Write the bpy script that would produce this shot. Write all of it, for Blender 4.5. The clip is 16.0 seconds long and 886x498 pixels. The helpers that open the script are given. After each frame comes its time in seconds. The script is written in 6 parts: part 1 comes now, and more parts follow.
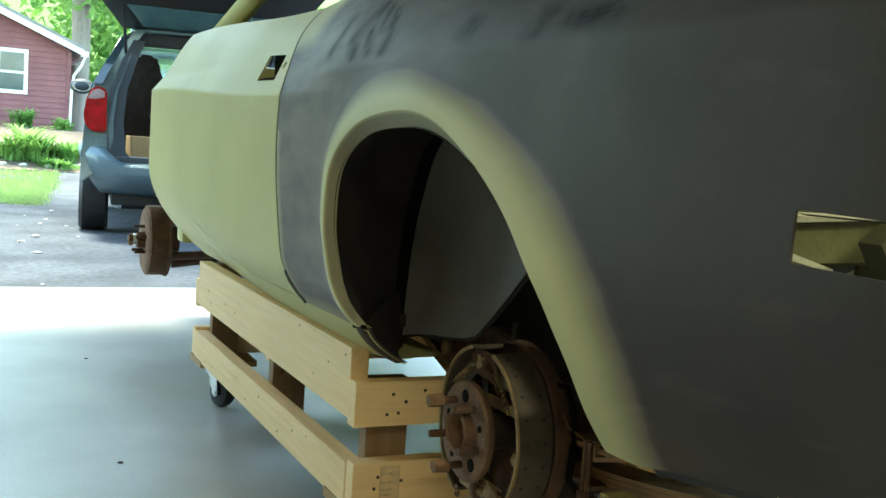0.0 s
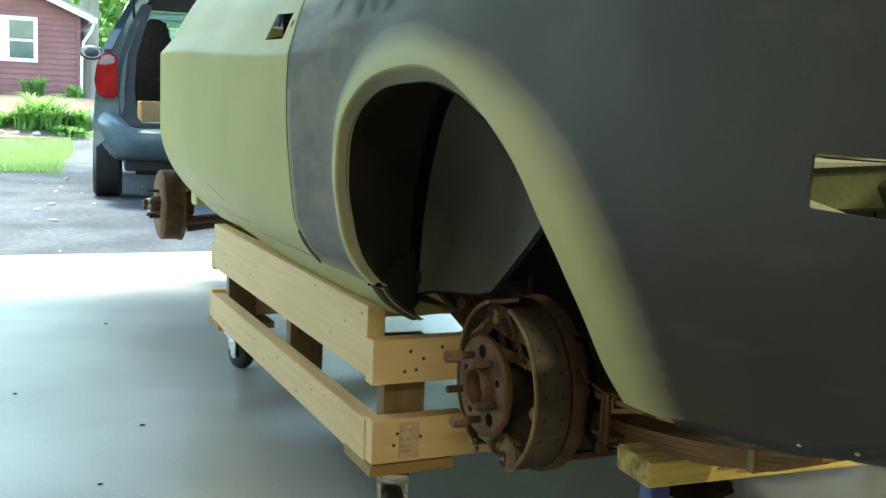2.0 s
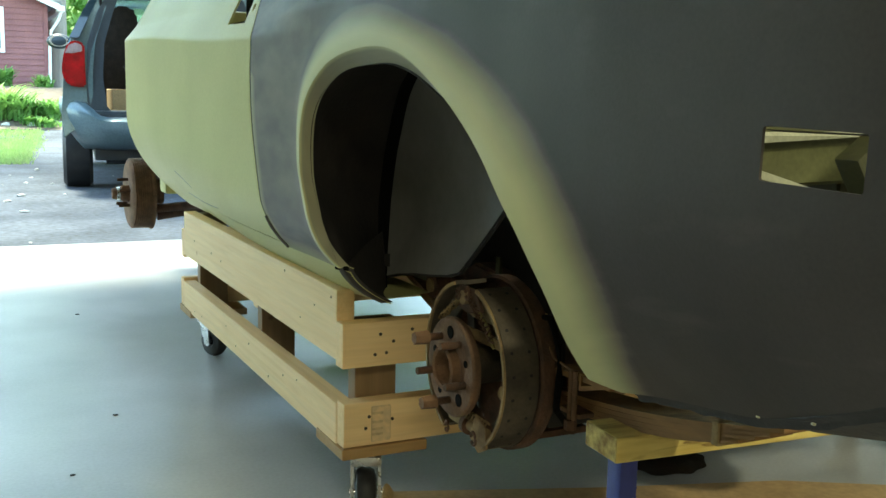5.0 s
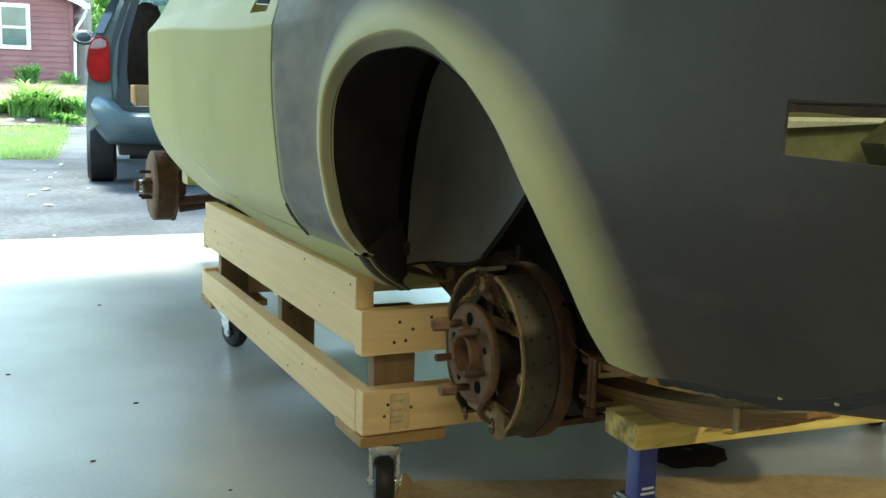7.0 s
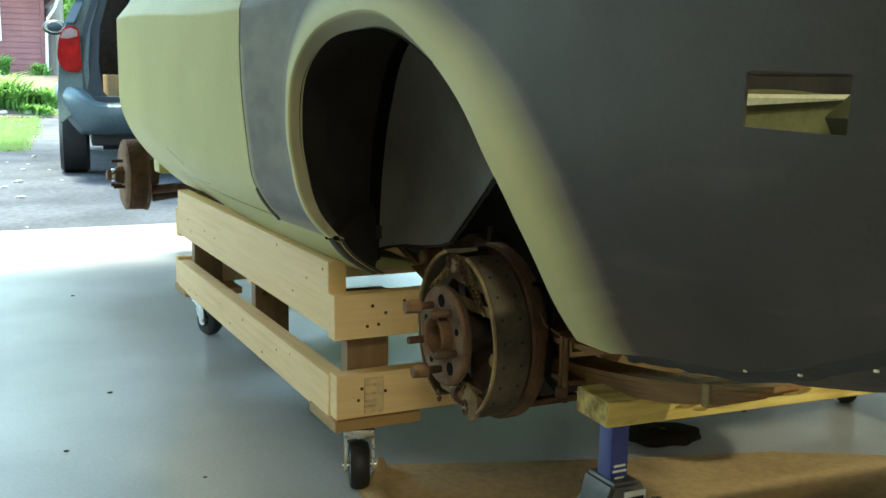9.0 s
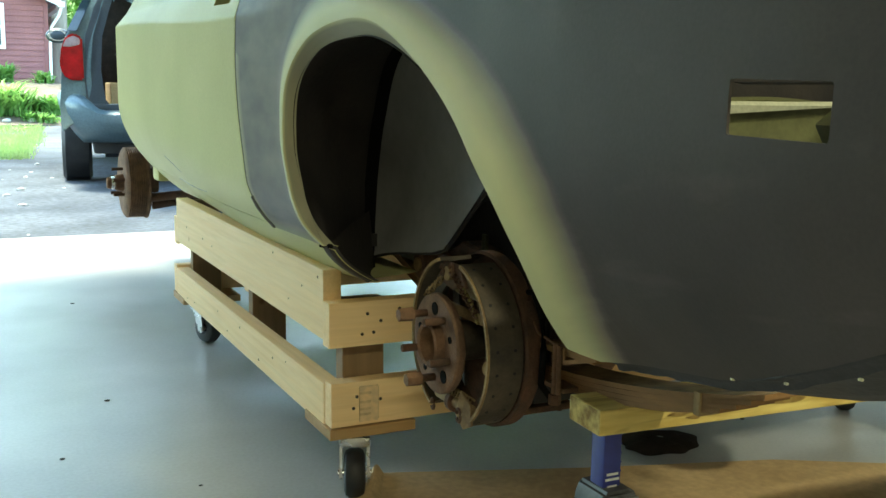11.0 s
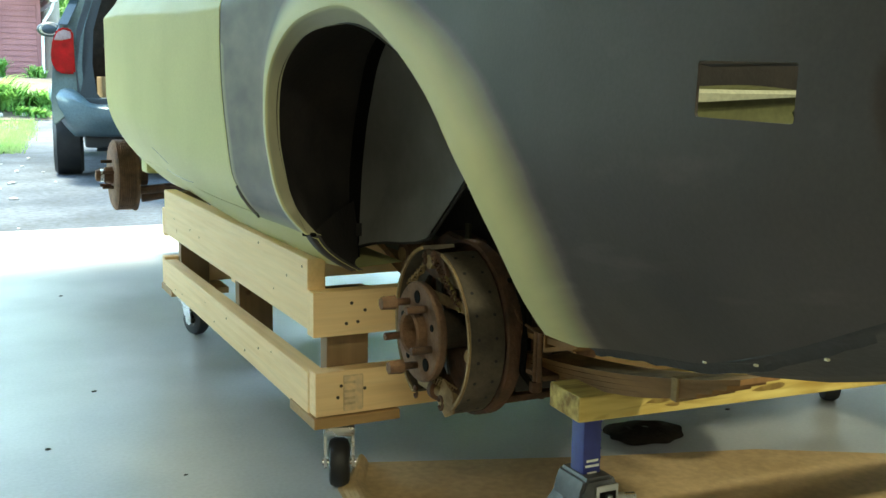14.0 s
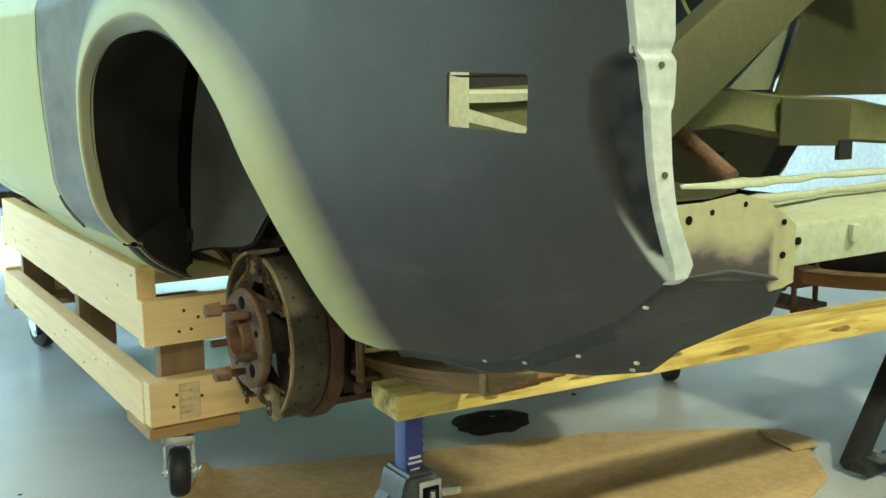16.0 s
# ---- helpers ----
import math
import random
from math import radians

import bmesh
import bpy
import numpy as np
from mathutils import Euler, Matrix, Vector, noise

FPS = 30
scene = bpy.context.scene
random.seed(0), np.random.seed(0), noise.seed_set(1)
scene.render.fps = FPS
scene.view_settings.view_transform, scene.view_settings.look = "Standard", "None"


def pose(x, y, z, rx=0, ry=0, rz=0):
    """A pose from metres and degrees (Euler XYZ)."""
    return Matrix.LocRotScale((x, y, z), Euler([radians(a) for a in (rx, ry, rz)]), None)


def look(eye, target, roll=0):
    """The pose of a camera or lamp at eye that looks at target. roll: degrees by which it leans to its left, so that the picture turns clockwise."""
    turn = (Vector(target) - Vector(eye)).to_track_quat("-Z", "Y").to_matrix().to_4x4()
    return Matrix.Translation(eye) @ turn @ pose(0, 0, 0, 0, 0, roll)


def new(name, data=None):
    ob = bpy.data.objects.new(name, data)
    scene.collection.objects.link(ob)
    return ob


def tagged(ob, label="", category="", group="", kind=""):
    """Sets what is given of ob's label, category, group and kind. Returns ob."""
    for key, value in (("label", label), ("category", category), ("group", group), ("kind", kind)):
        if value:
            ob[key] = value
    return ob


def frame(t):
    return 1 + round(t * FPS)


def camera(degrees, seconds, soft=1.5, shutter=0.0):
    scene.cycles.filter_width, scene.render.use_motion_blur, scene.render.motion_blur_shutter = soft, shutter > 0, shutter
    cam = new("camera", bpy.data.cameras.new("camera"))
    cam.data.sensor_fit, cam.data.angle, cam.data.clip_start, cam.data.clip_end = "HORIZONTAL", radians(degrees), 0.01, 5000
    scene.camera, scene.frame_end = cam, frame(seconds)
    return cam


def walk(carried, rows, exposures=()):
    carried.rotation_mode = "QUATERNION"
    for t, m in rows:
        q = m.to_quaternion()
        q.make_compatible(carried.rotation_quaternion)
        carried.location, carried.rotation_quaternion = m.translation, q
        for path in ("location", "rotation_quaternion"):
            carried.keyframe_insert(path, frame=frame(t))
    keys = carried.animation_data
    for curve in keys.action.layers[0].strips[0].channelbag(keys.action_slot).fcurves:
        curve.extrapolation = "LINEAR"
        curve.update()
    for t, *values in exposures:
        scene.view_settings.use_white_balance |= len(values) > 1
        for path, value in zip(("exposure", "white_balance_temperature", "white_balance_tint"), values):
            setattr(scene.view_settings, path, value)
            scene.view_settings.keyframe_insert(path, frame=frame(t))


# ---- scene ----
cam = camera(47.7, 16.0)
PATH = [
    (0, (-0.692, -1.766, 0.857), (0.176, 0.027, 0.675), 3.9),
    (0.5, (-0.689, -1.758, 0.854), (0.179, 0.03, 0.632), 3.9),
    (1, (-0.681, -1.755, 0.855), (0.171, 0.04, 0.627), 3.4),
    (1.5, (-0.691, -1.762, 0.855), (0.147, 0.041, 0.638), 2.5),
    (2, (-0.686, -1.76, 0.852), (0.154, 0.035, 0.586), 2.4),
    (2.5, (-0.683, -1.76, 0.853), (0.17, 0.029, 0.585), 2.3),
    (3, (-0.687, -1.762, 0.853), (0.148, 0.037, 0.596), 1.8),
    (3.5, (-0.685, -1.764, 0.852), (0.165, 0.026, 0.581), 1.9),
    (4, (-0.677, -1.765, 0.849), (0.185, 0.017, 0.568), 1.6),
    (4.5, (-0.671, -1.768, 0.852), (0.213, 0.002, 0.556), 1.3),
    (7, (-0.664, -1.766, 0.828), (0.177, 0.023, 0.527), 1.5),
    (7.5, (-0.656, -1.762, 0.826), (0.183, 0.028, 0.524), 1.6),
    (8, (-0.658, -1.765, 0.827), (0.171, 0.031, 0.53), 1.5),
    (8.5, (-0.654, -1.768, 0.825), (0.206, 0.012, 0.519), 1.1),
    (9, (-0.651, -1.771, 0.818), (0.227, -0.003, 0.494), 0.9),
    (9.5, (-0.636, -1.769, 0.824), (0.248, -0.004, 0.503), 0.5),
    (12, (-0.635, -1.787, 0.813), (0.231, -0.01, 0.507), 1.0),
    (12.5, (-0.633, -1.79, 0.811), (0.243, -0.018, 0.507), 0.9),
    (13, (-0.624, -1.785, 0.814), (0.245, -0.008, 0.523), 1.0),
    (13.5, (-0.633, -1.79, 0.811), (0.227, -0.01, 0.509), 0.9),
    (14, (-0.62, -1.792, 0.808), (0.262, -0.025, 0.49), 0.9),
    (14.5, (-0.583, -1.798, 0.818), (0.361, -0.053, 0.561), 1.6),
    (15, (-0.601, -1.802, 0.803), (0.362, -0.074, 0.506), 1.3),
    (15.5, (-0.574, -1.807, 0.809), (0.467, -0.128, 0.501), 1.9),
    (16, (-0.531, -1.853, 0.827), (0.544, -0.200, 0.493), -0.3),
]
EXPOSURES = [(0, 3.42, 7300, -9), (9.5, 3.5, 7300, -9), (12, 3.66, 7250, -10), (13.5, 3.68, 7250, -10), (15.0, 3.98, 7100, -13), (16, 4.25, 6850, -16)]
walk(cam, [(t, look(eye, target, roll)) for t, eye, target, roll in PATH], EXPOSURES)

# ---- light ----
world = bpy.data.worlds.new("sky")
scene.world = world
world.use_nodes = True
wn = world.node_tree.nodes
sky = wn.new("ShaderNodeTexSky")
sky.sky_type, sky.sun_disc = "NISHITA", False
sky.sun_elevation, sky.sun_rotation = radians(63), radians(344)
world.node_tree.links.new(sky.outputs[0], wn["Background"].inputs[0])
wn["Background"].inputs[1].default_value = 0.15
sun = new("sun", bpy.data.lights.new("sun", "SUN"))
sun.data.energy, sun.data.angle, sun.data.color = 2.1, radians(14), (1.0, 0.95, 0.88)
sun.matrix_world = look((-4, 24, 30), (0, 10, 0))


# ---- materials ----
def mat(name, color, rough=0.6, metal=0.0, second=None, scale=8.0, amount=0.5, bump=0.0, bump_scale=60.0, stretch=(1, 1, 1), coat=0.0, grain=(0.86, 1.1), shine=0.5):
    """A procedural surface: a base colour, broad stains of a second colour, fine grain and relief."""
    m = bpy.data.materials.new(name)
    m.use_nodes = True
    n, l = m.node_tree.nodes, m.node_tree.links
    b = n["Principled BSDF"]
    b.inputs["Roughness"].default_value, b.inputs["Metallic"].default_value = rough, metal
    b.inputs["Coat Weight"].default_value = coat
    b.inputs["Specular IOR Level"].default_value = shine
    tc, mp = n.new("ShaderNodeTexCoord"), n.new("ShaderNodeMapping")
    mp.inputs["Scale"].default_value = stretch
    l.new(tc.outputs["Object"], mp.inputs[0])
    broad, fine = n.new("ShaderNodeTexNoise"), n.new("ShaderNodeTexNoise")
    broad.inputs["Scale"].default_value, broad.inputs["Detail"].default_value = scale, 6
    fine.inputs["Scale"].default_value, fine.inputs["Detail"].default_value = bump_scale, 5
    l.new(mp.outputs[0], broad.inputs[0]), l.new(mp.outputs[0], fine.inputs[0])
    ramp, mix = n.new("ShaderNodeMapRange"), n.new("ShaderNodeMix")
    ramp.inputs[1].default_value, ramp.inputs[2].default_value, ramp.inputs[4].default_value = 0.38, 0.66, amount
    mix.data_type = "RGBA"
    second = second or tuple(c * 0.6 for c in color)
    mix.inputs[6].default_value, mix.inputs[7].default_value = (*color, 1), (*second, 1)
    l.new(broad.outputs[0], ramp.inputs[0]), l.new(ramp.outputs[0], mix.inputs[0])
    speck, gr = n.new("ShaderNodeMix"), n.new("ShaderNodeMapRange")
    speck.data_type, speck.blend_type = "RGBA", "MULTIPLY"
    gr.inputs[1].default_value, gr.inputs[2].default_value, gr.inputs[3].default_value, gr.inputs[4].default_value = 0.3, 0.7, *grain
    l.new(fine.outputs[0], gr.inputs[0])
    speck.inputs[0].default_value = 1
    l.new(mix.outputs[2], speck.inputs[6]), l.new(gr.outputs[0], speck.inputs[7])
    l.new(speck.outputs[2], b.inputs["Base Color"])
    rr = n.new("ShaderNodeMapRange")
    rr.inputs[3].default_value, rr.inputs[4].default_value = max(0.03, rough - 0.1), min(1, rough + 0.1)
    l.new(broad.outputs[0], rr.inputs[0]), l.new(rr.outputs[0], b.inputs["Roughness"])
    if bump:
        bp = n.new("ShaderNodeBump")
        bp.inputs["Strength"].default_value, bp.inputs["Distance"].default_value = bump, 0.004
        l.new(fine.outputs[0], bp.inputs["Height"]), l.new(bp.outputs[0], b.inputs["Normal"])
    return m


def wood(name, light, dark, stretch, figure=0.4, rings=0.14):
    """Sawn softwood: long grain streaks, a few broad bands and dark knots."""
    m = mat(name, light, 0.62, 0, dark, 2.2, figure, 0.10, 4.0, stretch, grain=(0.95, 1.03))
    n, l = m.node_tree.nodes, m.node_tree.links
    b = n["Principled BSDF"]
    colour = b.inputs["Base Color"].links[0].from_socket
    tg, mg, wave, wr, ring = n.new("ShaderNodeTexCoord"), n.new("ShaderNodeMapping"), n.new("ShaderNodeTexNoise"), n.new("ShaderNodeMapRange"), n.new("ShaderNodeMix")
    mg.inputs["Scale"].default_value = tuple(s * 0.9 for s in stretch)
    wave.inputs["Scale"].default_value, wave.inputs["Detail"].default_value, wave.inputs["Distortion"].default_value = 2.6, 2, 1.4
    wr.inputs[1].default_value, wr.inputs[2].default_value, wr.inputs[4].default_value = 0.52, 0.64, rings
    ring.data_type = "RGBA"
    ring.inputs[7].default_value = (*(c * 0.72 for c in dark), 1)
    l.new(tg.outputs["Object"], mg.inputs[0]), l.new(mg.outputs[0], wave.inputs[0]), l.new(wave.outputs[0], wr.inputs[0])
    l.new(wr.outputs[0], ring.inputs[0]), l.new(colour, ring.inputs[6])
    colour = ring.outputs[2]
    tc, v, r, mix = n.new("ShaderNodeTexCoord"), n.new("ShaderNodeTexVoronoi"), n.new("ShaderNodeMapRange"), n.new("ShaderNodeMix")
    v.inputs["Scale"].default_value, mix.data_type = 8.5, "RGBA"
    r.inputs[1].default_value, r.inputs[2].default_value, r.inputs[3].default_value, r.inputs[4].default_value = 0.04, 0.085, 0.8, 0.0
    mix.inputs[7].default_value = (dark[0] * 0.6, dark[1] * 0.42, dark[2] * 0.35, 1)
    l.new(tc.outputs["Object"], v.inputs["Vector"]), l.new(v.outputs["Distance"], r.inputs[0])
    l.new(r.outputs[0], mix.inputs[0]), l.new(colour, mix.inputs[6]), l.new(mix.outputs[2], b.inputs["Base Color"])
    return m


def primer_mat():
    """Sanded grey primer with yellow-green etch primer showing where the "coat" value is high."""
    m = mat("two_tone_primer", (0.0548, 0.0458, 0.0420), 0.54, 0, (0.041, 0.0344, 0.0317), 5.0, 0.9, 0.05, 220, grain=(0.92, 1.06), shine=0.30)
    n, l = m.node_tree.nodes, m.node_tree.links
    b = n["Principled BSDF"]
    grey = b.inputs["Base Color"].links[0].from_socket
    at, noise_ = n.new("ShaderNodeAttribute"), n.new("ShaderNodeTexNoise")
    at.attribute_name = "coat"
    noise_.inputs["Scale"].default_value, noise_.inputs["Detail"].default_value = 12, 4
    add = n.new("ShaderNodeMath"); add.operation = "MULTIPLY_ADD"
    add.inputs[1].default_value, add.inputs[2].default_value = 0.22, -0.11
    l.new(noise_.outputs[0], add.inputs[0])
    plus = n.new("ShaderNodeMath"); plus.operation = "ADD"
    l.new(add.outputs[0], plus.inputs[0]), l.new(at.outputs["Fac"], plus.inputs[1])
    ramp = n.new("ShaderNodeValToRGB")
    e = ramp.color_ramp.elements
    e[0].position, e[0].color = 0.10, (0, 0, 0, 1)
    e[1].position, e[1].color = 0.98, (1, 1, 1, 1)
    l.new(plus.outputs[0], ramp.inputs[0])
    mix = n.new("ShaderNodeMix"); mix.data_type = "RGBA"
    mix.inputs[7].default_value = (0.55, 0.54, 0.29, 1)
    halo = n.new("ShaderNodeValToRGB")
    h = halo.color_ramp.elements
    h[0].position, h[0].color = 0.02, (0, 0, 0, 1)
    h[1].position, h[1].color = 0.16, (0.5, 0.5, 0.5, 1)
    h.new(0.55).color = (0.3, 0.3, 0.3, 1)
    l.new(plus.outputs[0], halo.inputs[0])
    veil = n.new("ShaderNodeMix"); veil.data_type = "RGBA"
    veil.inputs[7].default_value = (0.190, 0.147, 0.140, 1)
    l.new(halo.outputs[0], veil.inputs[0]), l.new(grey, veil.inputs[6])
    l.new(ramp.outputs[0], mix.inputs[0]), l.new(veil.outputs[2], mix.inputs[6])
    dark, dm = n.new("ShaderNodeAttribute"), n.new("ShaderNodeMix")
    dark.attribute_name, dm.data_type = "scuff", "RGBA"
    dm.inputs[7].default_value = (0.012, 0.012, 0.013, 1)
    l.new(dark.outputs["Fac"], dm.inputs[0]), l.new(mix.outputs[2], dm.inputs[6])
    dull = n.new("ShaderNodeMapRange")
    dull.inputs[3].default_value, dull.inputs[4].default_value = 0.33, 0.08
    l.new(dark.outputs["Fac"], dull.inputs[0]), l.new(dull.outputs[0], b.inputs["Specular IOR Level"])
    # the "sanded" value turns the edge of the hollow pale
    worn, wm = n.new("ShaderNodeAttribute"), n.new("ShaderNodeMix")
    worn.attribute_name, wm.data_type = "sanded", "RGBA"
    wm.inputs[7].default_value = (0.46, 0.48, 0.44, 1)
    l.new(worn.outputs["Fac"], wm.inputs[0]), l.new(dm.outputs[2], wm.inputs[6])
    l.new(wm.outputs[2], b.inputs["Base Color"])
    return m


ETCH = (0.575, 0.55, 0.24)
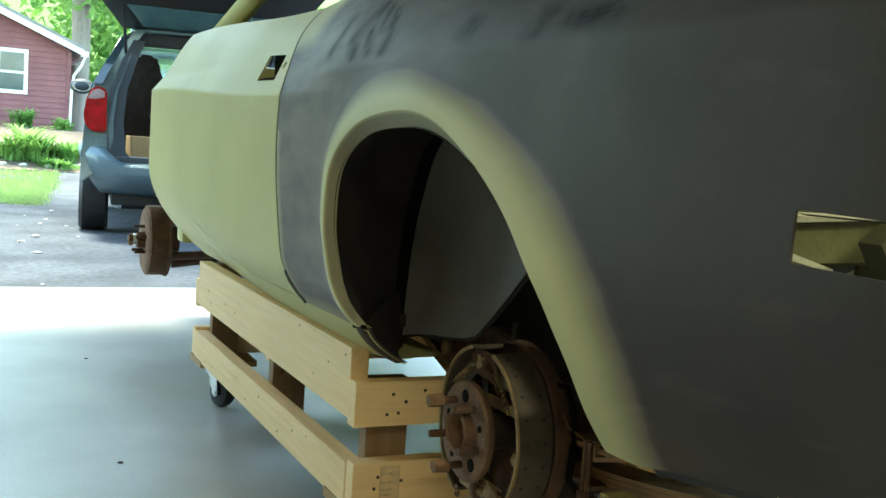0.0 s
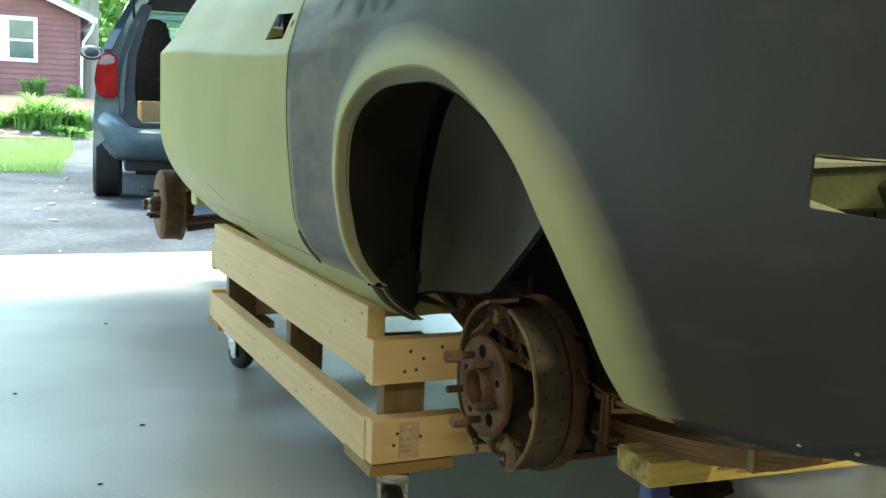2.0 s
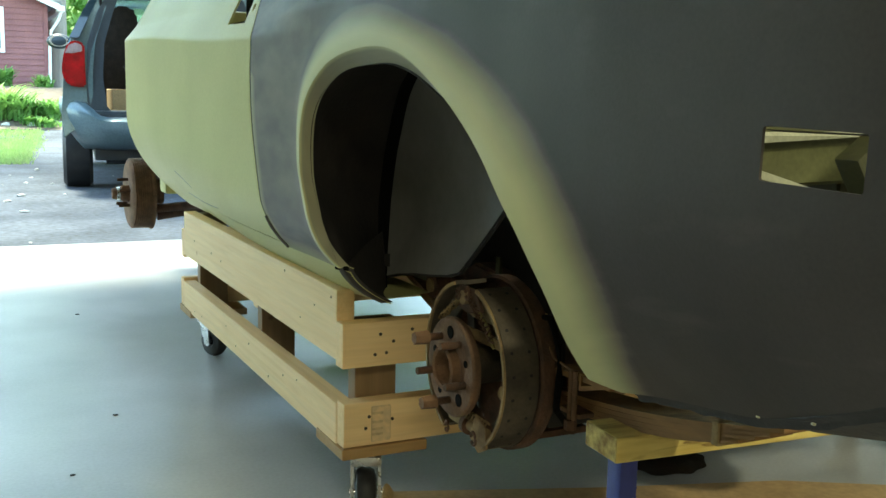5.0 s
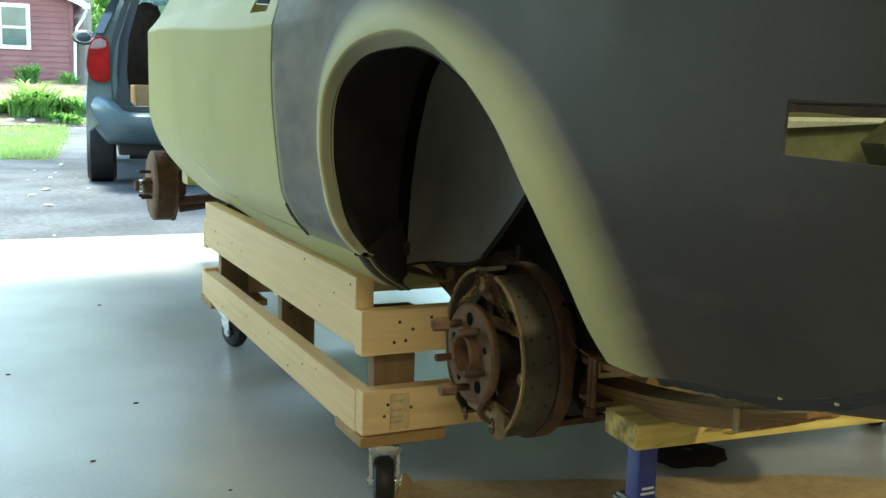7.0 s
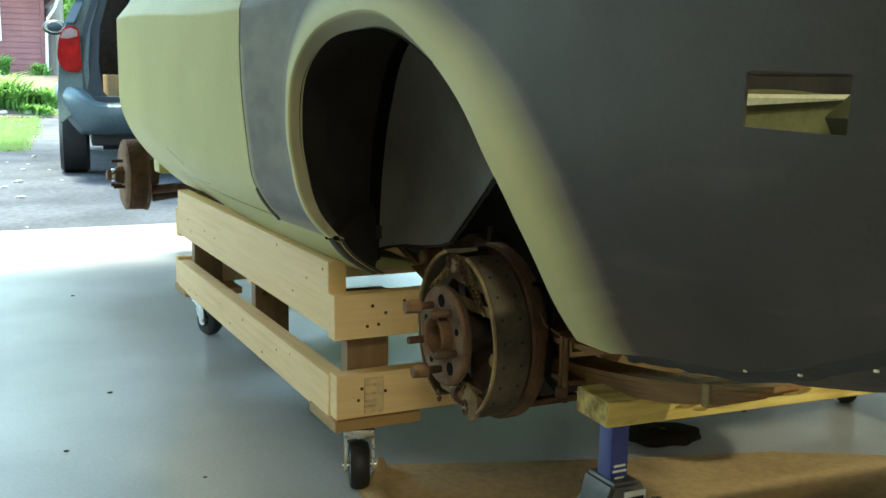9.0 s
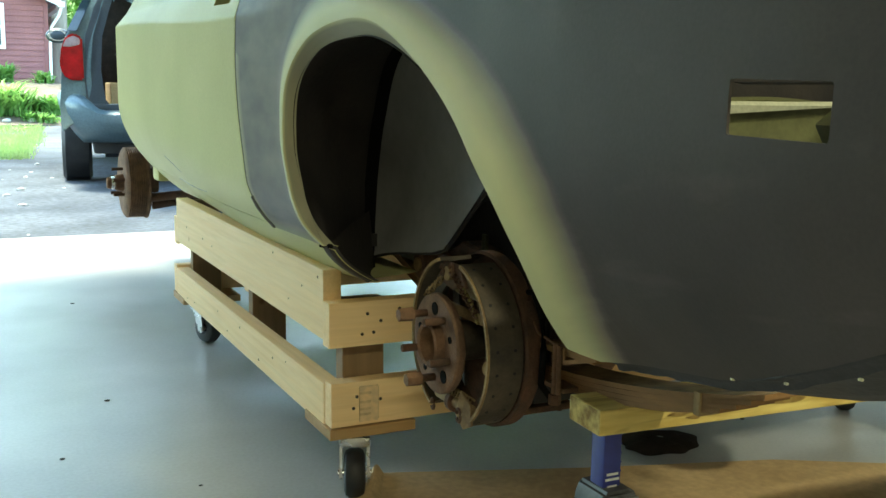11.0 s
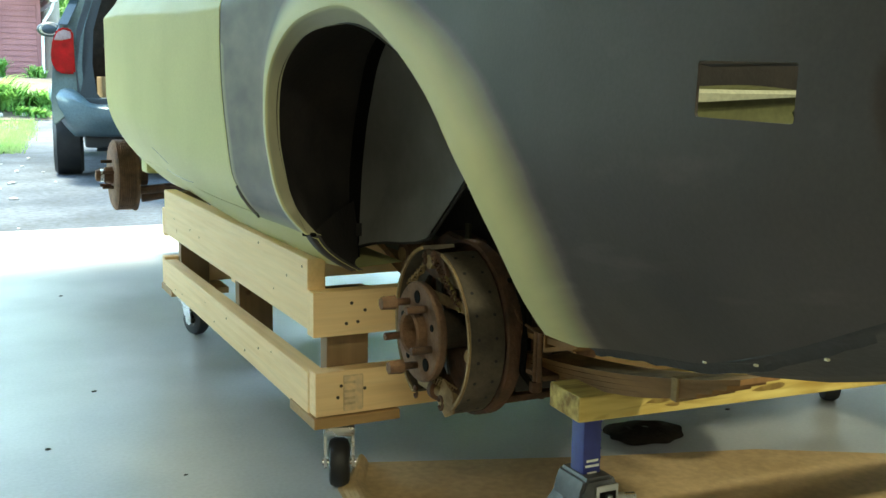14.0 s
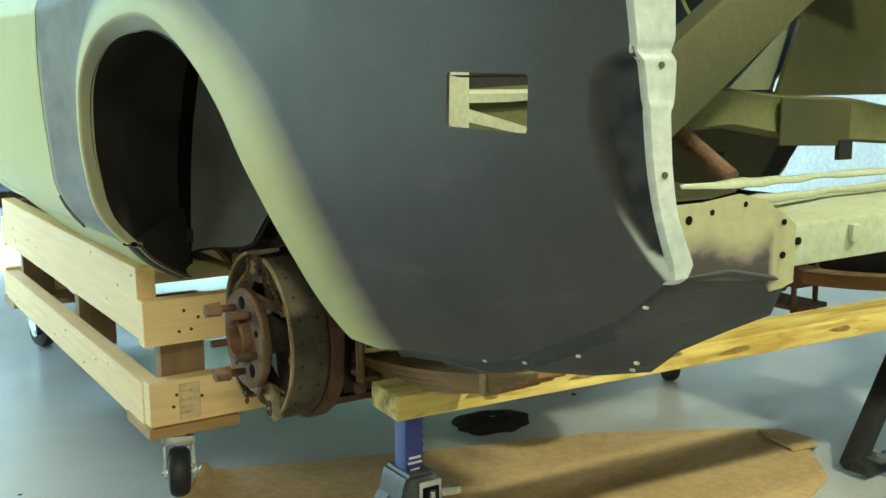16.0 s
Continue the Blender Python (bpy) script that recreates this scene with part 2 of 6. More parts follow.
M = dict(
    floor=mat("sealed_concrete", (0.45, 0.462, 0.466), 0.34, 0, (0.335, 0.352, 0.36), 1.9, 0.9, 0.04, 110, grain=(0.92, 1.05)),
    gravel=mat("gravel", (0.046, 0.057, 0.078), 0.9, 0, (0.018, 0.024, 0.036), 1.6, 0.95, 0.9, 22, grain=(0.45, 1.5)),
    grass=mat("grass", (0.055, 0.135, 0.022), 0.95, 0, (0.085, 0.155, 0.035), 0.9, 0.8, 0.8, 30),
    blade=mat("grass_blades", (0.20, 0.32, 0.10), 0.7, 0, (0.28, 0.36, 0.15), 3.0, 0.9),
    wall=mat("painted_wall", (0.70, 0.72, 0.72), 0.75, 0, (0.62, 0.64, 0.64), 1.2, 0.6, 0.1, 40),
    ceiling=mat("pale_ceiling_board", (0.55, 0.51, 0.45), 0.85, 0, (0.45, 0.41, 0.35), 1.0, 0.6),
    studs=mat("pale_sheathing", (0.50, 0.45, 0.37), 0.85, 0, (0.40, 0.35, 0.28), 1.0, 0.7),
    primer=None,
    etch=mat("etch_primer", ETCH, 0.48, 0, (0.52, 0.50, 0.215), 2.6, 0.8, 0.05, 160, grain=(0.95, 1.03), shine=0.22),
    # etch primer darkened to olive: the shade inside the body is in the colour
    etch_in=mat("inner_primer_shaded", (0.068, 0.067, 0.028), 0.6, 0, (0.042, 0.042, 0.02), 3.5, 0.9, 0.1, 120),
    # the same primer with less shade in its colour
    etch_mid=mat("inner_primer_half_shaded", (0.135, 0.138, 0.056), 0.6, 0, (0.085, 0.085, 0.036), 5.0, 0.9, 0.1, 120),
    grey=mat("grey_primer", (0.082, 0.080, 0.087), 0.5, 0, (0.06, 0.06, 0.065), 3.0, 0.8, 0.08, 200),
    under=mat("black_undercoat", (0.008, 0.0075, 0.0075), 0.75, 0, (0.02, 0.018, 0.016), 9, 0.8, 0.3, 90),
    well=mat("grey_wheelhouse", (0.25, 0.245, 0.235), 0.75, 0, (0.17, 0.166, 0.16), 4, 0.8, 0.03, 50, grain=(0.94, 1.04)),
    pale=mat("pale_thin_primer", (0.37, 0.405, 0.29), 0.5, 0, (0.30, 0.31, 0.20), 7, 0.9, 0.06, 140),
    # lit counterpart of the olive inner primer: lamplight put into the colour
    cream=mat("lit_inner_primer", (0.52, 0.52, 0.38), 0.5, 0, (0.42, 0.42, 0.30), 9, 0.9, 0.06, 140),
    housing=mat("wheelhouse_undercoat", (0.013, 0.011, 0.011), 0.75, 0, (0.034, 0.027, 0.023), 11, 0.8, 0.35, 80),
    sealer=mat("dark_sealed_edge", (0.05, 0.045, 0.047), 0.6, 0, (0.03, 0.028, 0.028), 30, 0.9, 0.3, 120),
    bare=mat("bare_steel", (0.55, 0.55, 0.54), 0.42, 0.7, (0.42, 0.42, 0.42), 9, 0.8, 0.1, 120),
    rust=mat("rusty_iron", (0.12, 0.058, 0.032), 0.9, 0.0, (0.055, 0.034, 0.022), 26, 0.9, 0.5, 160),
    rust_light=mat("light_rust", (0.195, 0.105, 0.057), 0.9, 0.0, (0.10, 0.058, 0.035), 24, 0.9, 0.5, 160),
    oily=mat("oily_dark_steel", (0.05, 0.042, 0.034), 0.55, 0.3, (0.10, 0.075, 0.05), 18, 0.9, 0.4, 140),
    cable=mat("greasy_yellow_cable", (0.20, 0.15, 0.035), 0.7, 0, (0.10, 0.07, 0.025), 40, 0.9),
    shoe=mat("brake_lining", (0.10, 0.078, 0.052), 0.8, 0.1, (0.05, 0.04, 0.03), 16, 0.9, 0.3, 150),
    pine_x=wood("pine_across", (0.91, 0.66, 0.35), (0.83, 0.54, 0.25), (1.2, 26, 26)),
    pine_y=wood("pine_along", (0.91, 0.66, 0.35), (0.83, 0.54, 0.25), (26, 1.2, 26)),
    # same pine, darkened for the shade the posts stand in
    pine_z=wood("pine_upright_shaded", (0.25, 0.16, 0.08), (0.17, 0.105, 0.05), (26, 26, 1.2)),
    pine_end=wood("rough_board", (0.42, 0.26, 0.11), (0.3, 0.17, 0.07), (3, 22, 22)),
    treated=wood("treated_lumber", (0.74, 0.58, 0.19), (0.45, 0.29, 0.06), (2.2, 16, 16), 0.9, 0.7),
    knot=mat("dark_pitch_knot", (0.52, 0.35, 0.11), 0.7, 0, (0.33, 0.20, 0.06), 60, 0.9, 0.3, 90),
    end_grain=mat("rough_end_grain", (0.62, 0.47, 0.16), 0.85, 0, (0.22, 0.13, 0.04), 55, 0.9, 0.9, 90),
    chrome=mat("zinc_plate", (0.62, 0.62, 0.6), 0.28, 1.0, (0.4, 0.4, 0.4), 30, 0.5),
    rubber=mat("black_rubber", (0.012, 0.012, 0.013), 0.55, 0, (0.03, 0.03, 0.03), 12, 0.6, 0.1, 90),
    card=mat("cardboard", (0.56, 0.395, 0.205), 0.85, 0, (0.44, 0.30, 0.15), 3, 0.7, 0.1, 60),
    blue=mat("blue_enamel", (0.016, 0.026, 0.21), 0.35, 0, (0.03, 0.04, 0.2), 20, 0.5),
    jamb=mat("dark_slate_paint", (0.024, 0.034, 0.041), 0.45, 0.1, (0.018, 0.026, 0.032), 3, 0.5, coat=0.1),
    van=mat("metallic_blue_paint", (0.15, 0.225, 0.245), 0.18, 0.45, (0.135, 0.205, 0.225), 3, 0.5, 0, 60, coat=0.6),
    van_grey=mat("lower_body_cladding", (0.13, 0.19, 0.215), 0.32, 0.3, None, 4, 0.2, coat=0.3),
    dark=mat("dark_trim", (0.014, 0.015, 0.017), 0.6, 0, (0.03, 0.03, 0.032), 6, 0.6),
    red=mat("red_lens", (0.40, 0.004, 0.010), 0.2, 0, (0.20, 0.003, 0.006), 9, 0.9, coat=0.15, shine=0.3),
    tint=mat("tinted_glass", (0.13, 0.27, 0.28), 0.12, 0, (0.08, 0.18, 0.19), 3, 0.8, coat=0.8),
    side_glass=mat("dark_privacy_glass", (0.03, 0.05, 0.06), 0.08, 0, (0.02, 0.035, 0.04), 2, 0.7, coat=1.0),
    lens=mat("clear_lens", (0.36, 0.27, 0.27), 0.12, 0, (0.24, 0.15, 0.15), 20, 0.5),
    siding=mat("barn_red_siding", (0.24, 0.095, 0.10), 0.75, 0, (0.19, 0.075, 0.08), 2, 0.7, 0.15, 40),
    white=mat("white_paint", (0.78, 0.78, 0.76), 0.6, 0, (0.66, 0.66, 0.63), 3, 0.5),
    roof=mat("asphalt_shingle", (0.25, 0.25, 0.25), 0.9, 0, (0.18, 0.18, 0.18), 4, 0.7, 0.5, 60),
    bark=mat("bark", (0.30, 0.27, 0.24), 0.9, 0, (0.20, 0.175, 0.155), 6, 0.8, 0.8, 30, (1, 1, 0.2)),
    leaf=mat("leaves", (0.14, 0.30, 0.07), 0.6, 0, (0.22, 0.38, 0.11), 1.5, 0.9),
    steel=mat("dark_grey_steel", (0.10, 0.10, 0.105), 0.5, 0.4, (0.06, 0.06, 0.06), 12, 0.7, 0.1, 90),
    pane=mat("dark_window_pane", (0.05, 0.075, 0.075), 0.08, 0, (0.10, 0.14, 0.13), 2, 0.8),
    valance=mat("dark_sanded_primer", (0.045, 0.044, 0.047), 0.65, 0, (0.028, 0.028, 0.03), 9, 0.9, 0.2, 120, shine=0.3),
    rag=mat("oil_soaked_cloth", (0.026, 0.021, 0.017), 0.95, 0, (0.042, 0.033, 0.026), 12, 0.8, 0.6, 90, shine=0.1),
    # black for rubber and sealer, and for the shade in holes that aren't cut
    hole=mat("hole_shade_black", (0.004, 0.004, 0.004), 0.9, 0, (0.006, 0.006, 0.005), 20, 0.5, shine=0.1),
    clip=mat("plated_clip", (0.55, 0.52, 0.36), 0.4, 0.2, (0.6, 0.55, 0.3), 40, 0.5),
    stamp=mat("grey_stamp", (0.66, 0.50, 0.31), 0.7, 0, (0.80, 0.56, 0.29), 30, 0.8),
    ink=mat("faded_stamp_ink", (0.52, 0.38, 0.22), 0.7, 0, (0.66, 0.48, 0.26), 60, 0.9),
    spring=mat("weathered_spring_steel", (0.26, 0.135, 0.05), 0.95, 0, (0.13, 0.068, 0.028), 14, 0.8, 0.2, 90, (1, 0.2, 1)),
    dusty=mat("brake_dust", (0.33, 0.225, 0.105), 0.9, 0, (0.15, 0.095, 0.05), 24, 0.9, 0.3, 150),
    # dulled etch colour for the drawn dent shading and the lit gap patch
    worn=mat("dulled_etch", (0.20, 0.22, 0.145), 0.5, 0, (0.15, 0.17, 0.125), 7, 0.9, 0.06, 140),
    flange=mat("sanded_flange", (0.50, 0.53, 0.50), 0.42, 0.2, (0.36, 0.40, 0.38), 16, 0.9, 0.1, 120),
    soil=mat("garden_soil", (0.10, 0.075, 0.055), 0.95, 0, (0.16, 0.13, 0.10), 5, 0.8, 0.8, 30),
    stone=mat("garden_stone", (0.42, 0.42, 0.40), 0.85, 0, (0.28, 0.28, 0.27), 6, 0.7, 0.4, 40),
)
M["primer"] = primer_mat()


def let_light_through(m, amount):
    """Thin leaves glow with the light from behind them."""
    n, l = m.node_tree.nodes, m.node_tree.links
    b, out = n["Principled BSDF"], n["Material Output"]
    t, mix = n.new("ShaderNodeBsdfTranslucent"), n.new("ShaderNodeMixShader")
    l.new(b.inputs["Base Color"].links[0].from_socket, t.inputs[0])
    mix.inputs[0].default_value = amount
    l.new(b.outputs[0], mix.inputs[1]), l.new(t.outputs[0], mix.inputs[2]), l.new(mix.outputs[0], out.inputs[0])


let_light_through(M["leaf"], 0.45)
let_light_through(M["blade"], 0.45)


def glass_mat(name, tint):
    m = bpy.data.materials.new(name)
    m.use_nodes = True
    b = m.node_tree.nodes["Principled BSDF"]
    b.inputs["Base Color"].default_value = tint
    b.inputs["Transmission Weight"].default_value, b.inputs["Roughness"].default_value, b.inputs["IOR"].default_value = 1, 0.02, 1.45
    return m


M["windshield"] = glass_mat("tinted_windshield_glass", (0.72, 0.98, 1.0, 1))


# ---- building helpers ----
def thing(name, at=(0, 0, 0), label="", category="", group="", kind=""):
    ob = new(name)
    ob.location = at
    return tagged(ob, label, category, group, kind)


def solid(name, bm, material, smooth=False):
    """Links a bmesh as one top-level mesh object."""
    me = bpy.data.meshes.new(name)
    bmesh.ops.recalc_face_normals(bm, faces=bm.faces)
    bm.to_mesh(me)
    bm.free()
    for m in material if isinstance(material, (list, tuple)) else [material]:
        me.materials.append(m)
    if smooth:
        me.shade_smooth()
        me.set_sharp_from_angle(angle=radians(38))
    return new(name, me)


def part(name, bm, material, parent, label="", smooth=True):
    """Links a bmesh, in world coordinates, as one mesh object under a thing or a part."""
    ob = solid(name, bm, material, smooth)
    ob.parent = parent
    top = parent.parent or parent
    if parent.parent is None:
        ob.matrix_parent_inverse = Matrix.Translation(-Vector(top.location))
    return tagged(ob, label)


def box(x0, y0, z0, x1, y1, z1, bevel=0.0, bm=None, m=None):
    own = bm or bmesh.new()
    vs = bmesh.ops.create_cube(own, size=1)["verts"]
    for v in vs:
        v.co = Vector(((x0 + x1) / 2 + v.co.x * (x1 - x0), (y0 + y1) / 2 + v.co.y * (y1 - y0), (z0 + z1) / 2 + v.co.z * (z1 - z0)))
    if bevel:
        es = list({e for v in vs for e in v.link_edges})
        vs = list({v for f in bmesh.ops.bevel(own, geom=es, offset=bevel, segments=2, affect="EDGES", profile=0.6)["faces"] for v in f.verts} | {v for v in vs if v.is_valid})
    if m is not None:
        for v in vs:
            v.co = m @ v.co
    return own


def rod(p0, p1, r, bm=None, seg=20, r2=None):
    own = bm or bmesh.new()
    p0, p1 = Vector(p0), Vector(p1)
    d = p1 - p0
    m = Matrix.Translation((p0 + p1) / 2) @ d.to_track_quat("Z", "Y").to_matrix().to_4x4()
    bmesh.ops.create_cone(own, cap_ends=True, segments=seg, radius1=r, radius2=r if r2 is None else r2, depth=d.length, matrix=m)
    return own


def lathe(rings, centre, bm=None, seg=48, arc=(0, 360)):
    """Turned about an axis along x: rings of (x, radius) from centre; closed where arc is a full turn."""
    own = bm or bmesh.new()
    full = arc == (0, 360)
    n = seg if full else seg + 1
    cols = []
    for i in range(n):
        a = radians(arc[0] + (arc[1] - arc[0]) * i / seg)
        cols.append([own.verts.new((centre[0] + x, centre[1] + r * math.cos(a), centre[2] + r * math.sin(a))) for x, r in rings])
    for i in range(seg):
        a, b = cols[i], cols[(i + 1) % n]
        for k in range(len(rings) - 1):
            own.faces.new((a[k], a[k + 1], b[k + 1], b[k]))
    if not full:
        for c in (cols[0], cols[-1]):
            own.faces.new(c) if len(c) > 2 else None
    return own


def sheet(rows, bm=None, closed=False):
    """A grid surface from rows of points."""
    own = bm or bmesh.new()
    vs = [[own.verts.new(p) for p in row] for row in rows]
    for a, b in zip(vs, vs[1:]):
        for i in range(len(a) - 1 + closed):
            j = (i + 1) % len(a)
            own.faces.new((a[i], a[j], b[j], b[i]))
    return own


def prism(outline, axis, lo, hi, bm=None, bevel=0.0):
    """An outline in the two other axes, extruded along axis from lo to hi."""
    own = bm or bmesh.new()
    put = {"x": lambda a, b, c: (c, a, b), "y": lambda a, b, c: (a, c, b), "z": lambda a, b, c: (a, b, c)}[axis]
    low = [own.verts.new(put(a, b, lo)) for a, b in outline]
    top = [own.verts.new(put(a, b, hi)) for a, b in outline]
    fs = [own.faces.new(low), own.faces.new(top[::-1])]
    for i in range(len(low)):
        j = (i + 1) % len(low)
        fs.append(own.faces.new((low[i], low[j], top[j], top[i])))
    if bevel:
        bmesh.ops.bevel(own, geom=list({e for f in fs for e in f.edges}), offset=bevel, segments=2, affect="EDGES")
    return own


def tube(points, r, bm=None, seg=10):
    """A bent pipe through points."""
    own = bm or bmesh.new()
    pts = [Vector(p) for p in points]
    rings, up = [], Vector((0.13, 0.21, 0.97))
    for i, p in enumerate(pts):
        d = (pts[min(i + 1, len(pts) - 1)] - pts[max(i - 1, 0)]).normalized()
        a = d.cross(up).normalized()
        b = d.cross(a)
        rings.append([own.verts.new(p + r * (math.cos(k * math.tau / seg) * a + math.sin(k * math.tau / seg) * b)) for k in range(seg)])
    for a, b in zip(rings, rings[1:]):
        for k in range(seg):
            own.faces.new((a[k], a[(k + 1) % seg], b[(k + 1) % seg], b[k]))
    own.faces.new(rings[0]), own.faces.new(rings[-1][::-1])
    return own


def spline(knots, ts, t):
    """A smooth curve through 2D knots at parameters ts (Catmull-Rom)."""
    i = max(0, min(len(ts) - 2, int(np.searchsorted(ts, t, "right")) - 1))
    p = [np.array(knots[max(0, min(len(knots) - 1, k))], float) for k in (i - 1, i, i + 1, i + 2)]
    tt = [ts[max(0, min(len(ts) - 1, k))] for k in (i - 1, i, i + 1, i + 2)]
    h = tt[2] - tt[1]
    m1 = (p[2] - p[0]) / max(1e-6, tt[2] - tt[0]) * h
    m2 = (p[3] - p[1]) / max(1e-6, tt[3] - tt[1]) * h
    u = (t - tt[1]) / h
    return (2 * u**3 - 3 * u**2 + 1) * p[1] + (u**3 - 2 * u**2 + u) * m1 + (3 * u**2 - 2 * u**3) * p[2] + (u**3 - u**2) * m2


def ease(t):
    t = min(1.0, max(0.0, t))
    return t * t * (3 - 2 * t)


# ---- setting: garage and outdoors ----
SLAB = 4.08
floor = tagged(solid("floor", box(-6.0, -5.0, -0.15, 4.6, SLAB, 0.0), M["floor"]), "grey-blue sealed concrete garage floor", "floor", kind="structure")
def ground_z(x, y):
    return -0.05 + 0.92 * ease((y - 17.0) / 6.0)


xs = (-400, -120, -40, -12, -4, 0, 4, 12, 40, 120, 400)
ys = (-120, -40, -5, 4.07, 6, 9, 14, 17, 18, 19, 20, 21, 22, 23, 26, 40, 80, 200, 600)
ground = tagged(solid("ground", sheet([[(x, y, ground_z(x, y) if y > 4 else -0.05 - 0.15 * (-6 < y)) for x in xs] for y in ys]), M["gravel"]), "grey gravel driveway outside the open garage", "ground", kind="structure")
rows = [[(x, y, ground_z(x, y) + 0.012 + 0.004 * math.sin(x * 7)) for x in np.linspace(-30, 0.05 + 0.11 * (y - 11.3) + 0.02 * math.sin(y * 3.1), 30)] for y in np.linspace(11.3, 18.4, 50)]
lawn = tagged(solid("lawn", sheet(rows), M["grass"]), "sunlit mown lawn beside the driveway", "lawn", kind="structure")
rows = [[(x, y, 0.5 + 13 * ease((y - 33) / 45) + 0.5 * math.sin(x * 0.23) * ease((y - 36) / 10)) for x in np.linspace(-90, 90, 40)] for y in np.linspace(33, 80, 20)]
tagged(solid("hillside", sheet(rows), M["grass"], True), "bright green grassy slope behind the house", "hillside", kind="structure")
tagged(solid("wall_west", box(-6.2, -5.0, -0.1, -6.0, SLAB, 2.9), M["studs"]), "pale sheathed garage wall", "wall", kind="structure")
tagged(solid("wall_east", box(4.6, -5.0, -0.1, 4.8, SLAB, 2.9), M["wall"]), "white painted garage wall", "wall", kind="structure")
tagged(solid("wall_south", box(-6.2, -5.2, -0.1, 4.8, -5.0, 2.9), M["studs"]), "pale sheathed garage wall", "wall", kind="structure")
bm = box(-6.2, SLAB, -0.1, -5.6, SLAB + 0.2, 2.9)
box(3.6, SLAB, -0.1, 4.8, SLAB + 0.2, 2.9, bm=bm)
box(-5.6, SLAB, 2.7, 3.6, SLAB + 0.2, 2.9, bm=bm)
tagged(solid("wall_north", bm, M["wall"]), "garage front wall around the open door", "wall", kind="structure")
tagged(solid("ceiling", box(-6.2, -5.2, 2.9, 4.8, SLAB + 0.2, 3.05), M["ceiling"]), "pale board garage ceiling", "ceiling", kind="structure")

# ---- the car body ----
CAR = Vector((0.86, 0.6, 0.475))
car = thing("car_shell", CAR, "stripped car shell in grey and yellow-green primer", "car")


def plan_x(y):
    return float(np.interp(y, (-1.5, -1.4, -1.2, -0.9, -0.4, 0.3, 1.0, 1.7, 2.0), (-0.02, -0.03, -0.052, -0.075, -0.088, -0.095, -0.112, -0.125, -0.122)))


def side_x(y, z):
    """The left flank: where its skin lies at length y and height z."""
    rear, front = ease((-0.2 - y) / 0.7), ease((y - 0.35) / 1.35)
    top, foot = 0.64 + 0.14 * rear + 0.14 * front, 0.47 + 0.06 * rear
    q = max(0.0, (top - z) / (top - foot))
    x = plan_x(y) + (0.12 + 0.08 * front) * q * q
    crease, door_side = 0.965 + 0.05 * ease((y - 0.3) / 1.4), 1 - ease((0.35 - y) / 0.45)
    u = max(0.0, z - crease)
    lean = 0.40 + 0.42 * ease((y - 0.3) / 1.3)
    return x + door_side * (lean * u + 4.0 * max(0.0, u - 0.11) ** 2) + (1 - door_side) * (0.25 * max(0.0, z - 1.0) + 1.8 * max(0.0, z - 1.02) ** 2)


ARCH = [(-0.14, 0.551), (-0.14, 0.598), (-0.10, 0.655), (-0.066, 0.725), (-0.083, 0.83), (-0.19, 0.898), (-0.345, 0.922), (-0.475, 0.912),
        (-0.605, 0.857), (-0.705, 0.79), (-0.775, 0.712), (-0.797, 0.655), (-0.797, 0.61), (-0.775, 0.545), (-0.757, 0.505)]
ARCH_T = [0, 0.06, 0.13, 0.19, 0.28, 0.37, 0.46, 0.54, 0.62, 0.69, 0.77, 0.83, 0.88, 0.95, 1.0]
EDGE = [(0.165, 0.545), (0.195, 0.587), (0.228, 0.625), (0.268, 0.715), (0.296, 0.80), (0.305, 0.895), (0.299, 0.963), (0.328, 1.04), (0.36, 1.165),
        (0.0, 1.22), (-0.45, 1.2), (-0.95, 1.15), (-1.30, 1.09), (-1.325, 1.0), (-1.33, 0.88), (-1.343, 0.80), (-1.35, 0.74), (-1.357, 0.685),
        (-1.299, 0.645), (-1.217, 0.607), (-1.12, 0.565), (-1.03, 0.537), (-0.9, 0.517), (-0.80, 0.497)]
EDGE_T = [0, 0.03, 0.05, 0.1, 0.15, 0.2, 0.225, 0.255, 0.28, 0.37, 0.46, 0.54, 0.62, 0.66, 0.71, 0.75, 0.78, 0.81, 0.84, 0.87, 0.905, 0.94, 0.97, 1.0]


def rolled_in(t):
    """How far the arch lip rolls towards the wheel: deepest at the front and the crown."""
    return float(np.interp(t, (0, 0.05, 0.12, 0.22, 0.30, 0.38, 0.46, 0.54, 0.60, 0.66, 0.75, 1), (0.0, 0.005, 0.012, 0.014, 0.015, 0.019, 0.025, 0.026, 0.022, 0.014, 0.006, 0.004)))


def arch_inner(t):
    a = spline(ARCH, ARCH_T, t)
    c = np.array((-0.36, 0.66))
    return a + (c - a) / np.linalg.norm(c - a) * rolled_in(t)


def straight(knots, ts, t):
    if t < 0.28:
        return spline(knots[:9], ts[:9], t)
    return np.array([np.interp(t, ts, [k[i] for k in knots]) for i in (0, 1)])


HOLLOW_Z = (0.683, 0.696, 0.729, 0.76, 0.778, 0.796, 0.821, 0.836, 0.843, 0.846)
HOLLOW_Y = (-1.354, -1.343, -1.321, -1.306, -1.298, -1.293, -1.292, -1.299, -1.314, -1.345)


def scoop(y, z):
    """The pressed hollow for the bumper end at the rear edge of the flank."""
    if not 0.683 < z < 0.8465:
        return 0.0
    wide = 0.024 - 0.009 * ease((0.78 - z) / 0.05)
    return 0.005 * ease((float(np.interp(z, HOLLOW_Z, HOLLOW_Y)) - y) / wide) * ease((0.8465 - z) / 0.009)


